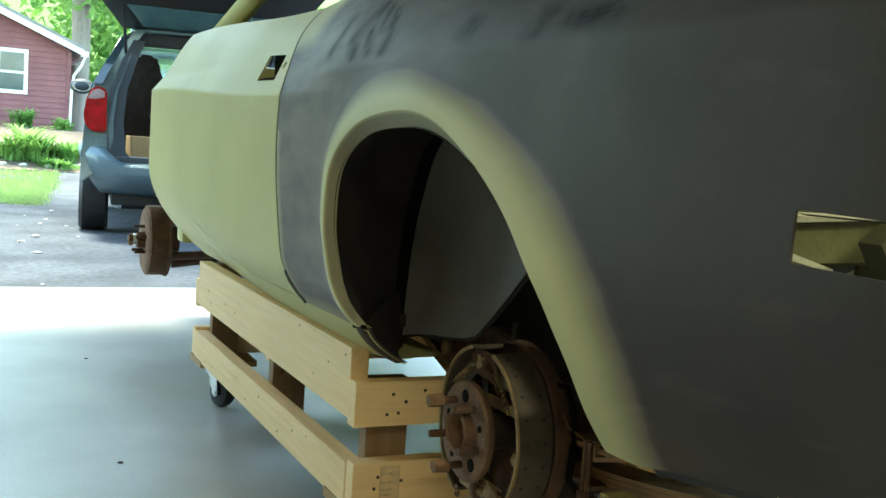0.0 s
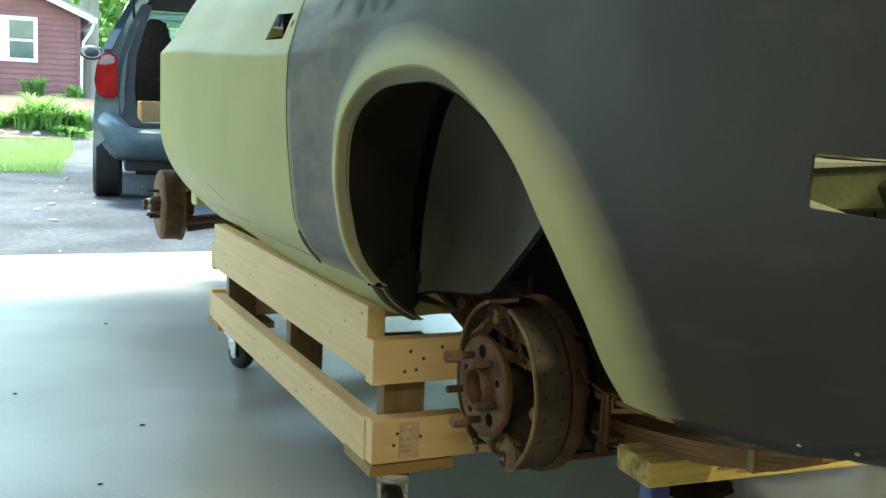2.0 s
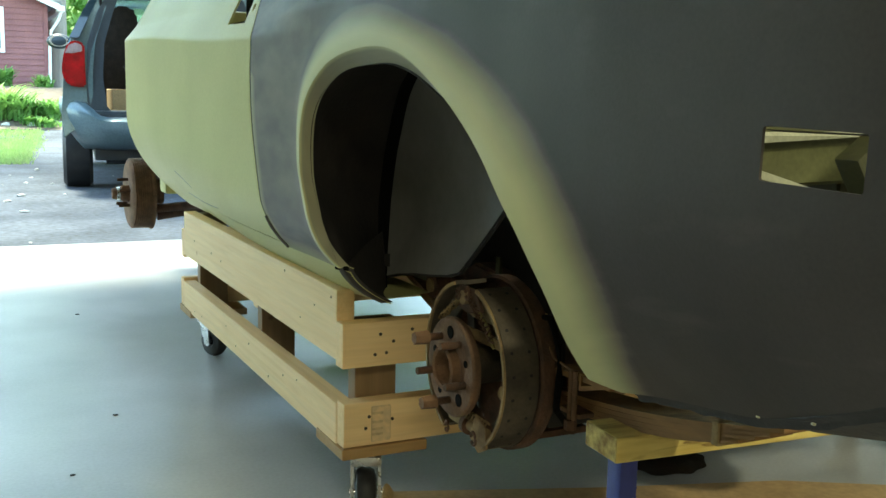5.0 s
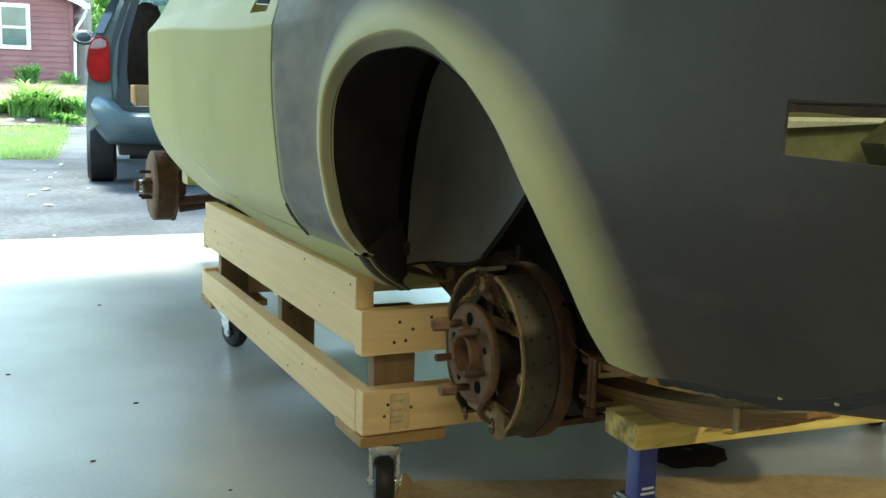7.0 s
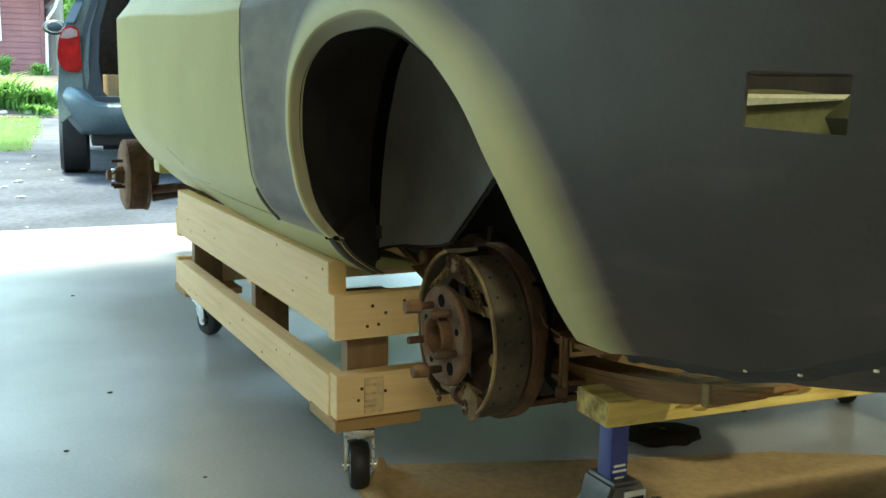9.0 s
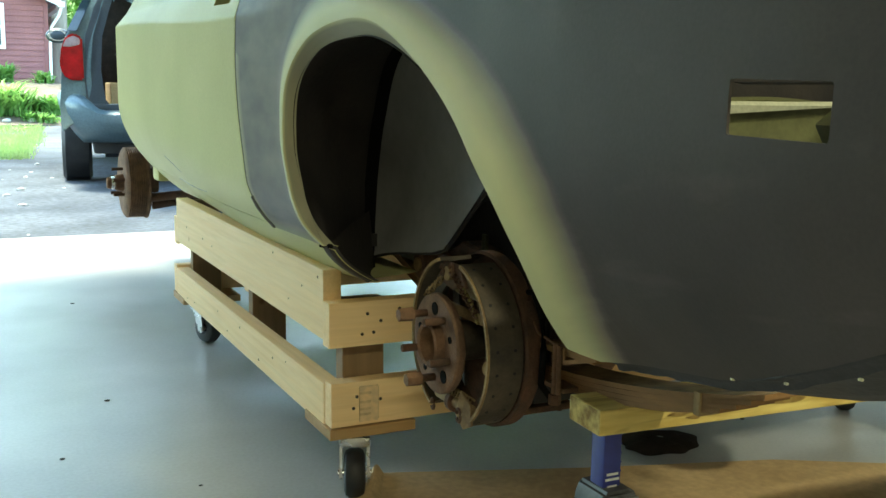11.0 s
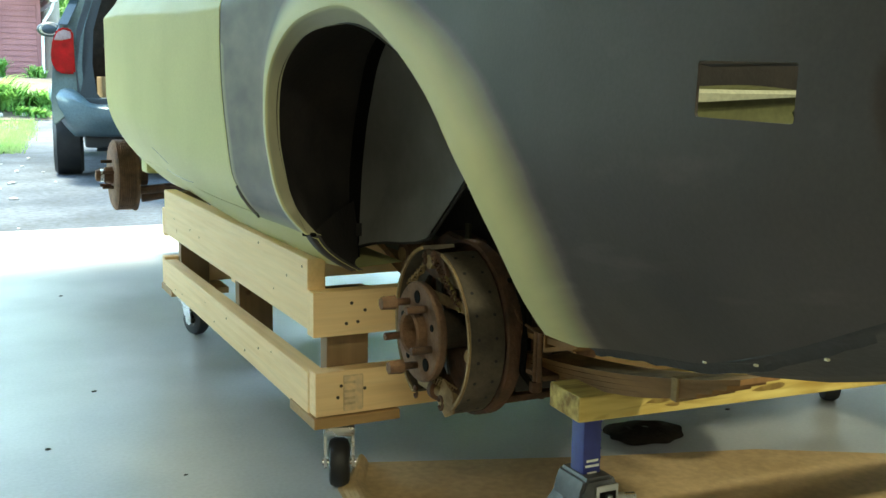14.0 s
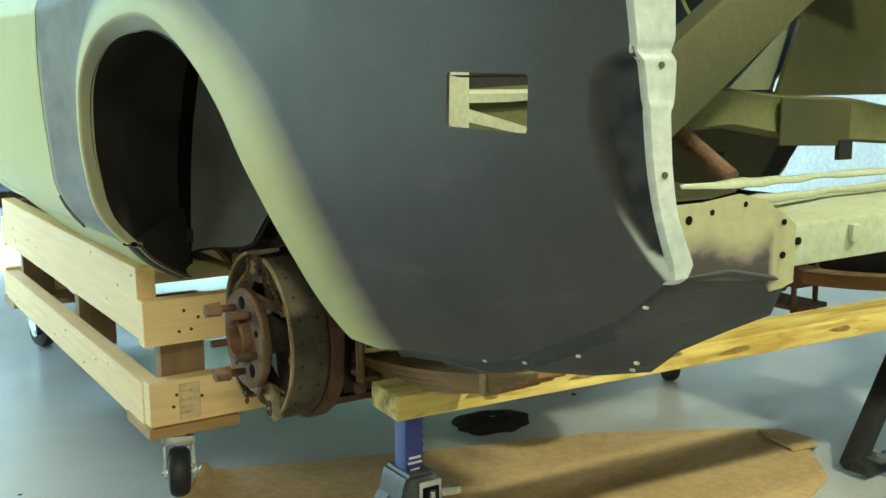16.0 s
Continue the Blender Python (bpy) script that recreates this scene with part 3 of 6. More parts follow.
def pale_lip(y, z):
    """Pale edge of that hollow, widening to its foot."""
    if not 0.675 < z < 0.775:
        return 0.0
    d = float(np.interp(z, HOLLOW_Z, HOLLOW_Y)) - y
    low = ease((0.745 - z) / 0.045)
    return low * ease((d + 0.001) / 0.005) * ease((0.009 + 0.030 * ease((0.708 - z) / 0.02) - d) / 0.007)


# rubbed dark strokes on the primer: from, to, width
SCUFFS = ((-0.02, 1.10, 0.0, 1.075, 0.006), (0.0, 1.075, 0.04, 1.035, 0.007), (-0.168, 1.108, -0.126, 1.079, 0.010), (-0.126, 1.079, -0.08, 1.053, 0.010), (-0.085, 1.05, -0.10, 1.02, 0.008),
          (-0.15, 1.06, -0.168, 1.022, 0.007), (-0.222, 1.09, -0.253, 1.053, 0.007), (-0.25, 1.05, -0.233, 1.02, 0.007), (-0.19, 1.10, -0.20, 1.06, 0.006),
          (-0.522, 1.028, -0.541, 1.043, 0.008), (-0.70, 1.012, -0.73, 1.038, 0.007), (-0.79, 1.022, -0.845, 1.026, 0.011))


def quarter_panel():
    coat, scuff, bare, rows = [], [], [], []
    across = [0.0] * 4 + list(np.linspace(0, 1, 72) ** 1.35 * 0.86) + list(np.linspace(0.86, 1, 40)[1:])
    centre = np.array((-0.36, 0.66))
    for t in list(np.linspace(0, 0.64, 230)[:-1]) + list(np.linspace(0.64, 0.84, 110)[:-1]) + list(np.linspace(0.84, 1, 42)):
        a, b = spline(ARCH, ARCH_T, t), straight(EDGE, EDGE_T, t)
        row = []
        lip = 0.019 * ease((t + 0.03) / 0.1)
        inward = (centre - a) / np.linalg.norm(centre - a) * rolled_in(t)
        wide = float(np.interp(t, (0, 0.2, 0.35, 0.5, 0.62, 0.75, 0.9, 1), (0.033, 0.037, 0.048, 0.05, 0.066, 0.076, 0.068, 0.06)))
        for k, r in enumerate(across, -4):
            p = a + (b - a) * r + (inward * (-k / 4) if k < 0 else 0)
            d = float(np.linalg.norm(p - a))
            x = side_x(*p) - lip * math.exp(-((d / 0.062) ** 2 if k >= 0 else 0)) + scoop(*p)
            if k < 0:
                x += 0.021 * (-k / 4)
            elif r == 1 and t < 0.28:
                x += 0.02
            row.append((x, p[0], p[1]))
            c = 1 - ease((d - 0.25 * wide) / (1.45 * wide)) if k >= 0 else 0.4
            c = max(c, 0.55 * (1 - (b[0] - p[0]) / 0.04)) if t < 0.2 else c
            c = max(c, (0.58 - p[1]) / 0.05 * 0.8) if t < 0.06 else c
            c = max(c, 0.9 * ease((p[1] - 1.04) / 0.06) * ease((p[0] - 0.12) / 0.15)) if t < 0.4 else c
            haze = max(0.13 * ease((p[0] + 0.16) / 0.14), 0.08 * ease((p[0] + 0.62) / 0.25) * ease((p[1] - 0.9) / 0.06))
            c = max(c, haze)
            coat.append(max(0.0, min(1.0, c)))
            s = 0.0
            for y0, z0, y1, z1, w in SCUFFS:
                if min(y0, y1) - 0.08 < p[0] < max(y0, y1) + 0.08 and min(z0, z1) - 0.04 < p[1] < max(z0, z1) + 0.04:
                    v, q = np.array(((y1 - y0) * 0.4, z1 - z0)), np.array(((p[0] - y0) * 0.4, p[1] - z0))
                    f = q - v * min(1.0, max(0.0, float(q @ v) / float(v @ v)))
                    s = max(s, math.exp(-float(f @ f) / (1.3 * w) ** 2) * (0.8 + 0.9 * noise.noise(Vector((p[0] * 70 + p[1] * 40, p[1] * 22, 3)))))
            s = max(s, 130 * scoop(*p) * (1 + 0.8 * noise.noise(Vector((0, p[0] * 60, p[1] * 60))))) # primer unevenly darker with the hollow's depth
            scuff.append(max(0.0, min(0.95, s)))
            bare.append(pale_lip(*p))
        rows.append(row)
    ob = part("quarter_panel", sheet(rows), M["primer"], car, "sanded grey primer quarter panel with yellow-green wheel arch")
    for name, vals in (("coat", coat), ("scuff", scuff), ("sanded", bare)):
        ob.data.attributes.new(name, "FLOAT", "POINT").data.foreach_set("value", vals)
    cut = solid("cutter", box(-0.3, -1.232, 0.786, 0.2, -1.131, 0.832, 0.003), M["bare"])
    cut.data.transform(Matrix.Translation((0, -1.18, 0.81)) @ Matrix.Rotation(radians(1.5), 4, "X") @ Matrix.Translation((0, 1.18, -0.81)))
    mod = ob.modifiers.new("thick", "SOLIDIFY")
    mod.thickness, mod.offset = 0.003, -1
    hole = ob.modifiers.new("hole", "BOOLEAN")
    hole.object, hole.operation = cut, "DIFFERENCE"
    bake(ob)
    bpy.data.objects.remove(cut)
    return ob


def bake(ob):
    dg = bpy.context.evaluated_depsgraph_get()
    me = bpy.data.meshes.new_from_object(ob.evaluated_get(dg))
    ob.modifiers.clear()
    ob.data = me
    me.shade_smooth()
    me.set_sharp_from_angle(angle=radians(35))


def gap_y(z):
    return float(spline([(p[0],) for p in EDGE[:9]], [p[1] for p in EDGE[:9]], z)[0])


quarter = quarter_panel()


HANDLE = [(0.392, 0.999), (0.527, 1.003), (0.515, 1.062), (0.385, 1.056), (0.362, 1.03)]


def door_panel():
    zs = list(np.linspace(0.552, 0.94, 26)) + list(np.linspace(0.95, 1.06, 24)) + list(np.linspace(1.07, 1.165, 14))
    rows = []
    for z in zs:
        y0, y1 = gap_y(z) + 0.009, 1.725
        us = np.linspace(0, 1, 60) ** 1.2
        row = [(side_x(y0, z) + 0.022, y0, z)] + [(side_x(y0 + (y1 - y0) * u, z), y0 + (y1 - y0) * u, z) for u in us] + [(side_x(y1, z) + 0.03, y1 + 0.001, z)]
        rows.append(row)
    rows = [[(x, y, z + max(0.0, z - 1.06) * 0.45 * ease((y - 0.35) / 1.2)) for x, y, z in row] for row in rows]
    top = [(x + 0.05, y, z + 0.006) for x, y, z in rows[-1]]
    low = [(x + 0.05, y, z) for x, y, z in rows[0]]
    ob = part("door", sheet([low] + rows + [top]), M["etch"], car, "yellow-green primed door with an empty handle opening")
    cut = bmesh.new()
    prism([HANDLE[0], HANDLE[1], HANDLE[2], HANDLE[3]], "x", -0.3, 0.03, cut)
    rod((-0.3, *HANDLE[4]), (0.03, *HANDLE[4]), 0.009, cut)
    cutter = solid("cutter", cut, M["bare"])
    mod = ob.modifiers.new("thick", "SOLIDIFY")
    mod.thickness, mod.offset = 0.004, -1
    hole = ob.modifiers.new("hole", "BOOLEAN")
    hole.object, hole.operation = cutter, "DIFFERENCE"
    bake(ob)
    bpy.data.objects.remove(cutter)
    part("inner_panel", box(0.035, 0.31, 0.57, 0.05, 1.7, 1.035), M["etch_in"], ob, "inner door panel in shade-darkened olive primer")
    # black sheet added behind the handle opening for its shaded depth
    part("lining", box(0.032, 0.315, 0.99, 0.036, 0.80, 1.12), M["under"], ob)
    return ob


door = door_panel()


NOTCH, TIP = (-0.14, 0.551), (-0.05, 0.464)


def curl(y, z):
    """How far the sill's rear end tucks in towards its tip."""
    return 0.025 * ease((0.08 - y) / 0.13) * max(0.0, (0.549 - z) / 0.085) ** 2


def foot_edge(u):
    """The cut edge of the sill from the arch's notch down to its tip."""
    y, z = NOTCH[0] + (TIP[0] - NOTCH[0]) * u ** 1.15, NOTCH[1] + (TIP[1] - NOTCH[1]) * u
    return Vector((side_x(y, z) + 0.003 + curl(y, z), y, z))


def rocker():
    rows = []
    for y in np.concatenate([np.linspace(NOTCH[0], TIP[0], 16), np.linspace(-0.045, 1.75, 46)]):
        low = 0.462
        if y < TIP[0]:
            low = NOTCH[1] + (TIP[1] - NOTCH[1]) * ((y - NOTCH[0]) / (TIP[0] - NOTCH[0])) ** (1 / 1.15)
        low = min(low, 0.5465)
        row = [(side_x(y, 0.549) + 0.023, y, 0.549), (side_x(y, 0.548) + 0.003, y, 0.548)]
        row += [(side_x(y, z) + 0.003 + curl(y, z), y, z) for z in np.linspace(0.547, low, 9)]
        rows.append(row + [(0.2 if y > 0 else row[-1][0] + 0.012, y, low - 0.003)])
    ob = part("rocker_panel", sheet(rows), M["etch"], car, "yellow-green primed sill resting on the timber")
    us = np.linspace(0, 1, 14)
    strip = [[foot_edge(u) + Vector((-0.0015, 0.020 - 0.004 * u, -0.005)), foot_edge(u) + Vector((-0.004, 0.004, -0.002)), foot_edge(u) + Vector((-0.002, -0.003, 0.0)), foot_edge(u) + Vector((0.016, -0.001, 0.0))] for u in us]
    part("edge_sealer", sheet(strip), M["sealer"], car, "dark folded edge along the arch foot")
    p = foot_edge(0)
    # black rod painted in for the shade of the notch
    part("notch_gap", rod(p + Vector((-0.006, 0.018, -0.001)), p + Vector((0.006, -0.006, 0.0)), 0.004, seg=10), M["hole"], car)
    rows = []
    for u in us:
        a, b = foot_edge(u) + Vector((0.008, 0.002, 0.004)), Vector((0.131, 0.114 - 0.014 * u, 0.58 - 0.135 * u))
        rows.append([a.lerp(b, k) + Vector((0, 0.012 * math.sin(math.pi * k), 0)) for k in np.linspace(0, 1, 9)])
    part("splash_guard", sheet(rows), M["housing"], car, "black splash guard at the foot of the arch")
    return ob


rocker()
# flush black strip stands in for the shade within the door gap
part("jamb", sheet([[(side_x(gap_y(z), z) + 0.0008, gap_y(z) - 0.003, z), (side_x(gap_y(z), z) + 0.0008, gap_y(z) + 0.0105, z)] for z in np.linspace(0.55, 1.16, 40)]), M["under"], car)


# wheel housing behind the arch
SEAM = [(0.118, 0.46), (0.121, 0.51), (0.114, 0.585), (0.101, 0.665), (0.066, 0.77), (-0.01, 0.885), (-0.2, 0.955), (-0.42, 0.965), (-0.6, 0.92), (-0.7, 0.85), (-0.79, 0.76), (-0.80, 0.66), (-0.79, 0.60), (-0.77, 0.53), (-0.76, 0.50)]


def housing():
    rows = []
    for t in np.linspace(0.0, 1, 110):
        a, s = arch_inner(t), spline(SEAM, ARCH_T, t)
        out = (a - np.array((-0.36, 0.66))) / np.linalg.norm(a - np.array((-0.36, 0.66)))
        x0 = side_x(*a) - 0.001
        row = []
        for u in np.linspace(0, 1, 12):
            p = a + (s - a) * u + out * 0.03 * ease(t / 0.12) * math.sin(math.pi * u)
            row.append((x0 + (0.135 - x0) * u + 0.002 * math.sin(9 * u + 20 * t), p[0], p[1]))
        rows.append(row)
    part("wheelhouse_outer", sheet(rows), M["housing"], car, "black undercoated outer wheel housing")
    edge = [tuple(spline(SEAM, ARCH_T, t)) for t in np.linspace(0.03, 0.56, 40)] + [(-0.50, 0.86), (-0.43, 0.76), (-0.371, 0.676), (-0.329, 0.638), (-0.257, 0.578), (-0.215, 0.545), (-0.17, 0.533), (-0.10, 0.522), (-0.034, 0.514), (0.05, 0.499), (0.112, 0.484)]
    rows = [[(0.15 - 0.016 * r ** 3 - 0.007 * math.exp(-(((-0.1 + (y + 0.1) * r + 0.10) / 0.022) ** 2 + ((0.72 + (z - 0.72) * r - 0.60) / 0.02) ** 2)), -0.1 + (y + 0.1) * r, 0.72 + (z - 0.72) * r) for y, z in edge] for r in np.linspace(0.002, 1, 30)]
    ob = part("wheelhouse_inner", sheet(rows, closed=True), M["well"], car, "grey primed inner wheel housing")
    seam = [(spline(SEAM, ARCH_T, t), t) for t in np.linspace(0.0, 0.5, 50)]
    rows = [[(0.134, p[0], p[1]), (0.112, p[0] - 0.006, p[1]), (0.110, p[0] - 0.010, p[1]), (0.112, p[0] - 0.013, p[1]), (0.136, p[0] - 0.012, p[1])] for p, t in seam]
    part("seam", sheet(rows), M["hole"], ob, "black sealed pinch seam")
    part("lower_lip", tube([(0.14, y, z - 0.002) for y, z in edge[42:]], 0.003), M["housing"], ob)


housing()
part("wheelhouse_back", sheet([[(0.30, y, z) for y in np.linspace(-0.60, 0.4, 8)] for z in (0.465, 0.7, 0.95)]), M["housing"], car)
part("sill_end", box(0.22, 0.02, 0.468, 0.32, 0.25, 0.50, 0.006), M["etch_in"], car, "sill extension in shade-darkened olive primer")

# dent shading drawn as thin dull tubes, and a rusty corner, low on the door
for pts in (((1.13, 0.628), (1.03, 0.612), (0.96, 0.595)), ((1.16, 0.562), (0.95, 0.560), (0.80, 0.563), (0.69, 0.568))):
    part("dent", tube([(side_x(y, z) + 0.0004, y, z) for y, z in pts], 0.0015, seg=6), M["worn"], door)
part("rust_line", tube([(side_x(y, z) + 0.002, y, z) for y, z in ((0.213, 0.605), (0.203, 0.585), (0.185, 0.565), (0.162, 0.549))], 0.0065, seg=8), M["oily"], door, "dark rusty gap at the door's foot")

for y, z, r in ((0.205, 0.592, 0.006), (0.19, 0.572, 0.007), (0.172, 0.556, 0.006)):
    bm = bmesh.new()
    bmesh.ops.create_icosphere(bm, subdivisions=2, radius=r, matrix=Matrix.Translation((side_x(y, z) + 0.002, y, z)) @ Matrix.Rotation(0.9, 4, "X") @ Matrix.Diagonal((0.5, 1.5, 0.7, 1)))
    for v in bm.verts:
        v.co += Vector((0.002, 0.004, 0.004)) * noise.noise(v.co * 160)
    part("rust_flake", bm, M["dusty"] if r > 0.0065 else M["oily"], door, "flaking rusty filler")

# floor pan, trunk, roof and the rest of the shell
part("floor_pan", prism([(0.12, 0.505), (1.60, 0.505), (1.60, 0.53), (1.1, 0.56), (0.95, 0.66), (0.77, 0.66), (0.62, 0.56), (0.12, 0.53)], "y", 0.1, 1.8), M["under"], car)
# rear end: flange, lower plate, beam, valance and what shows inside the open trunk
def flange_row(p):
    w = float(np.interp(p[1], (0.676, 0.695, 0.73, 0.805, 0.812, 0.84, 0.856, 0.9, 1.1), (0.008, 0.022, 0.019, 0.023, 0.028, 0.034, 0.04, 0.046, 0.046)))
    x = side_x(p[0], p[1]) + scoop(*p)
    fold = 0.002 * math.exp(-(((p[1] - 0.846) / 0.004) ** 2)) - 0.0012 * math.exp(-(((p[1] - 0.807) / 0.003) ** 2))
    return [(x + dx, p[0] - dy + fold, p[1]) for dx, dy in ((-0.0006, -0.002), (0.0, 0.001), (0.002, 0.003), (w * 0.5, 0.0036), (w - 0.001, 0.003), (w, 0.002), (w + 0.001, -0.008))]


bm = sheet([flange_row(straight(EDGE, EDGE_T, t)) for t in np.linspace(0.625, 0.8125, 120)])
flange = part("rear_flange", bm, M["flange"], car, "bare sanded steel edge of the rear quarter")
for z in (0.836, 0.760):
    x, y = [c for c in flange_row((float(np.interp(z, (0.74, 0.80, 0.88), (-1.35, -1.343, -1.33))), z))[3]][:2]
    # dark disc in place of a hole
    part("bolt_hole", rod((x, y - 0.0012, z), (x, y + 0.001, z), 0.0024, seg=14), M["etch_in"], flange)
rows, tone = [], []
for x in np.linspace(-0.012, 0.122, 40):
    hi = float(np.interp(x, (-0.012, 0.059, 0.09, 0.122), (0.735, 0.742, 0.735, 0.714)))
    lo = float(np.interp(x, (-0.012, 0.092, 0.096, 0.122), (0.684, 0.672, 0.662, 0.668)))
    rows.append([(x, -1.3515 - 0.003 * ease((x - 0.1) / 0.008), lo + (hi - lo) * u) for u in np.linspace(0, 1, 24)])
    edge_z = 0.702 + 0.006 * math.sin(x * 70) + 0.004 * noise.noise(Vector((x * 60, 0, 2)))
    tone += [max(0.52 * ease((p[2] - edge_z + 0.016) / 0.03), 0.50 * ease((x - 0.096) / 0.004)) for p in rows[-1]]
plate = part("tail_plate", sheet(rows), M["primer"], car, "pale primed tail plate fading into dark primer")
plate.data.attributes.new("coat", "FLOAT", "POINT").data.foreach_set("value", tone)
for x, z, r in ((0.006, 0.726, 0.0034), (0.030, 0.730, 0.0022), (0.066, 0.7335, 0.0022), (0.108, 0.717, 0.0024), (0.108, 0.691, 0.0028)):
    # black discs painted in for the shade of bolt holes
    part("bolt_hole", rod((x, -1.352 if x < 0.1 else -1.355, z), (x, -1.3505, z), r, seg=14), M["hole"], plate)
part("tail_beam", box(0.123, -1.352, 0.679, 1.592, -1.212, 0.714, 0.004), M["pale"], car, "pale yellow-green rear crossmember")
part("beam_bracket", box(0.192, -1.357, 0.694, 0.202, -1.352, 0.708, 0.001), M["pale"], car)
# black disc in place of a slot
part("beam_slot", rod((0.128, -1.3535, 0.700), (0.128, -1.35, 0.700), 0.0032, seg=12), M["hole"], car)
for xs, ys, zs, w, turn in (((0.05, 0.3, 0.8, 1.5), (-1.30, -1.235, -1.22, -1.24), (0.742, 0.733, 0.73, 0.735), 0.014, 0.5), ((0.06, 0.3, 0.9, 1.5), (-1.31, -1.26, -1.25, -1.26), (0.728, 0.722, 0.722, 0.725), 0.010, 0.9)):
    rows = []
    for x in np.linspace(xs[0], xs[-1], 90):
        y, z = float(np.interp(x, xs, ys)), float(np.interp(x, xs, zs)) + 0.0022 * noise.noise(Vector((x * 22, w * 90, 1)))
        half = w * (0.42 + 0.30 * noise.noise(Vector((x * 14, 3, w * 50)))) * min(1.0, 0.35 + (x - xs[0]) * 9)
        a = turn + 0.5 * noise.noise(Vector((x * 9, 7, 0)))
        rows.append([(x, y - half * math.cos(a), z - half * math.sin(a)), (x, y, z + 0.0018), (x, y + half * math.cos(a), z + half * math.sin(a) * 0.6)])
    lip = part("trunk_lip", sheet(rows), M["pale"], car, "bent pale primed edge of the cut trunk floor")
    lip.modifiers.new("thick", "SOLIDIFY").thickness = 0.0016
bm = sheet([[(0.049, -1.032, 0.537), (0.085, -0.988, 0.522)], [(0.028, -1.12, 0.565), (0.088, -1.08, 0.532)], [(0.007, -1.217, 0.607), (0.092, -1.16, 0.548)], [(-0.006, -1.299, 0.645), (0.10, -1.225, 0.566)],
            [(-0.017, -1.352, 0.683), (0.11, -1.25, 0.59)], [(0.05, -1.354, 0.684), (0.125, -1.285, 0.612)], [(0.115, -1.354, 0.670), (0.14, -1.32, 0.632)]])
bmesh.ops.subdivide_edges(bm, edges=bm.edges, cuts=5, use_grid_fill=True)
hem = [straight(EDGE, EDGE_T, t) for t in np.linspace(0.85, 1.0, 70)]
rows = [[(side_x(*p) + dx, p[0], p[1] - dz - (0.0025 * noise.noise(Vector((p[0] * 40, 0, 0))) if dz > 0.008 else 0)) for dx, dz in ((0.0035, -0.001), (0.006, 0.003), (0.013, 0.007), (0.016, 0.013))] for p in hem]
part("hem", sheet(rows), M["valance"], car, "dark folded lower edge of the quarter")
ob = part("rear_valance", bm, M["valance"], car, "dark grey primed lower valance")
ob.modifiers.new("thick", "SOLIDIFY").thickness = 0.003
for x, y, z in ((0.043, -1.048, 0.544), (0.030, -1.13, 0.5635), (0.0155, -1.223, 0.594), (0.0145, -1.294, 0.605), (0.020, -1.284, 0.596), (-0.0118, -1.329, 0.660)):
    part("clip", box(x - 0.0014, y - 0.0020, z - 0.0012, x + 0.0015, y + 0.0020, z + 0.0010, 0.0004), M["clip"], ob, "small bright clip")
rows = [[(2 * CAR.x - side_x(y, z) - 0.012 - scoop(y, z), y, z) for z in np.linspace(0.60, 1.10, 20)] for y in np.linspace(-1.31, -0.84, 24)]
part("inner_liner", sheet(rows), M["etch_in"], car, "inside of the quarter in shade-darkened olive primer")
rows = []
for x in np.linspace(0.22, 1.55, 60):
    hi = float(np.interp(x, (0.22, 0.72, 1.02, 1.32, 1.55), (0.812, 0.807, 0.794, 0.768, 0.76))) + 0.004 * math.sin(x * 17)
    lo = float(np.interp(x, (0.22, 0.72, 0.87, 1.06, 1.33, 1.55), (0.72, 0.735, 0.741, 0.712, 0.694, 0.69)))
    rows.append([(x, -0.60, hi + 0.004), (x, -0.632, hi + 0.005), (x, -0.645, hi), (x, -0.64, hi - 0.008), (x, -0.635, (hi + lo) / 2), (x, -0.64, lo + 0.006), (x, -0.632, lo), (x, -0.58, lo)])
part("axle_crossmember", sheet(rows), M["etch_mid"], car, "pressed crossmember over the axle in half-shaded olive primer")
part("underseat_panel", prism([(0.95, 0.58), (1.335, 0.58), (1.45, 0.72), (1.45, 0.79), (0.95, 0.79)], "y", -0.31, -0.30), M["etch_in"], car, "underseat panel in shade-darkened olive primer")
# black patch painted in for a hole's shade
part("underseat_hole", prism([(1.14, 0.668), (1.23, 0.664), (1.185, 0.62)], "y", -0.3125, -0.309), M["under"], car)
part("crossmember_patch", prism([(0.985, 0.704), (1.19, 0.696), (1.19, 0.776), (1.08, 0.787), (0.985, 0.789)], "y", -0.651, -0.647, bevel=0.001), M["etch_in"], car, "darker olive stretch of the crossmember")
part("bracket", box(1.155, -0.655, 0.67, 1.195, -0.645, 0.708), M["under"], car)
part("diagonal_brace", box(0, -0.02, -0.075, 0.62, 0.02, 0.03, 0.005, m=Matrix.Translation((0.36, -0.86, 0.76)) @ Matrix.Rotation(radians(-34), 4, "Y")), M["etch_in"], car, "diagonal body brace in shade-darkened olive primer")
# pale plate painted in for the bright gap seen past the brace
part("gusset", prism([(1.22, 0.80), (1.36, 0.80), (1.42, 0.95)], "y", -0.32, -0.315), M["worn"], car, "pale triangle standing in for a lit gap beside the brace")
part("seat_divider", prism([(1.335, 0.79), (1.775, 0.79), (1.76, 1.15), (1.0, 1.15), (1.405, 0.96)], "y", -0.36, -0.35), M["etch_in"], car)
part("trunk_side_floor", box(0.02, -1.28, 0.655, 0.13, -0.75, 0.66), M["etch_in"], car)
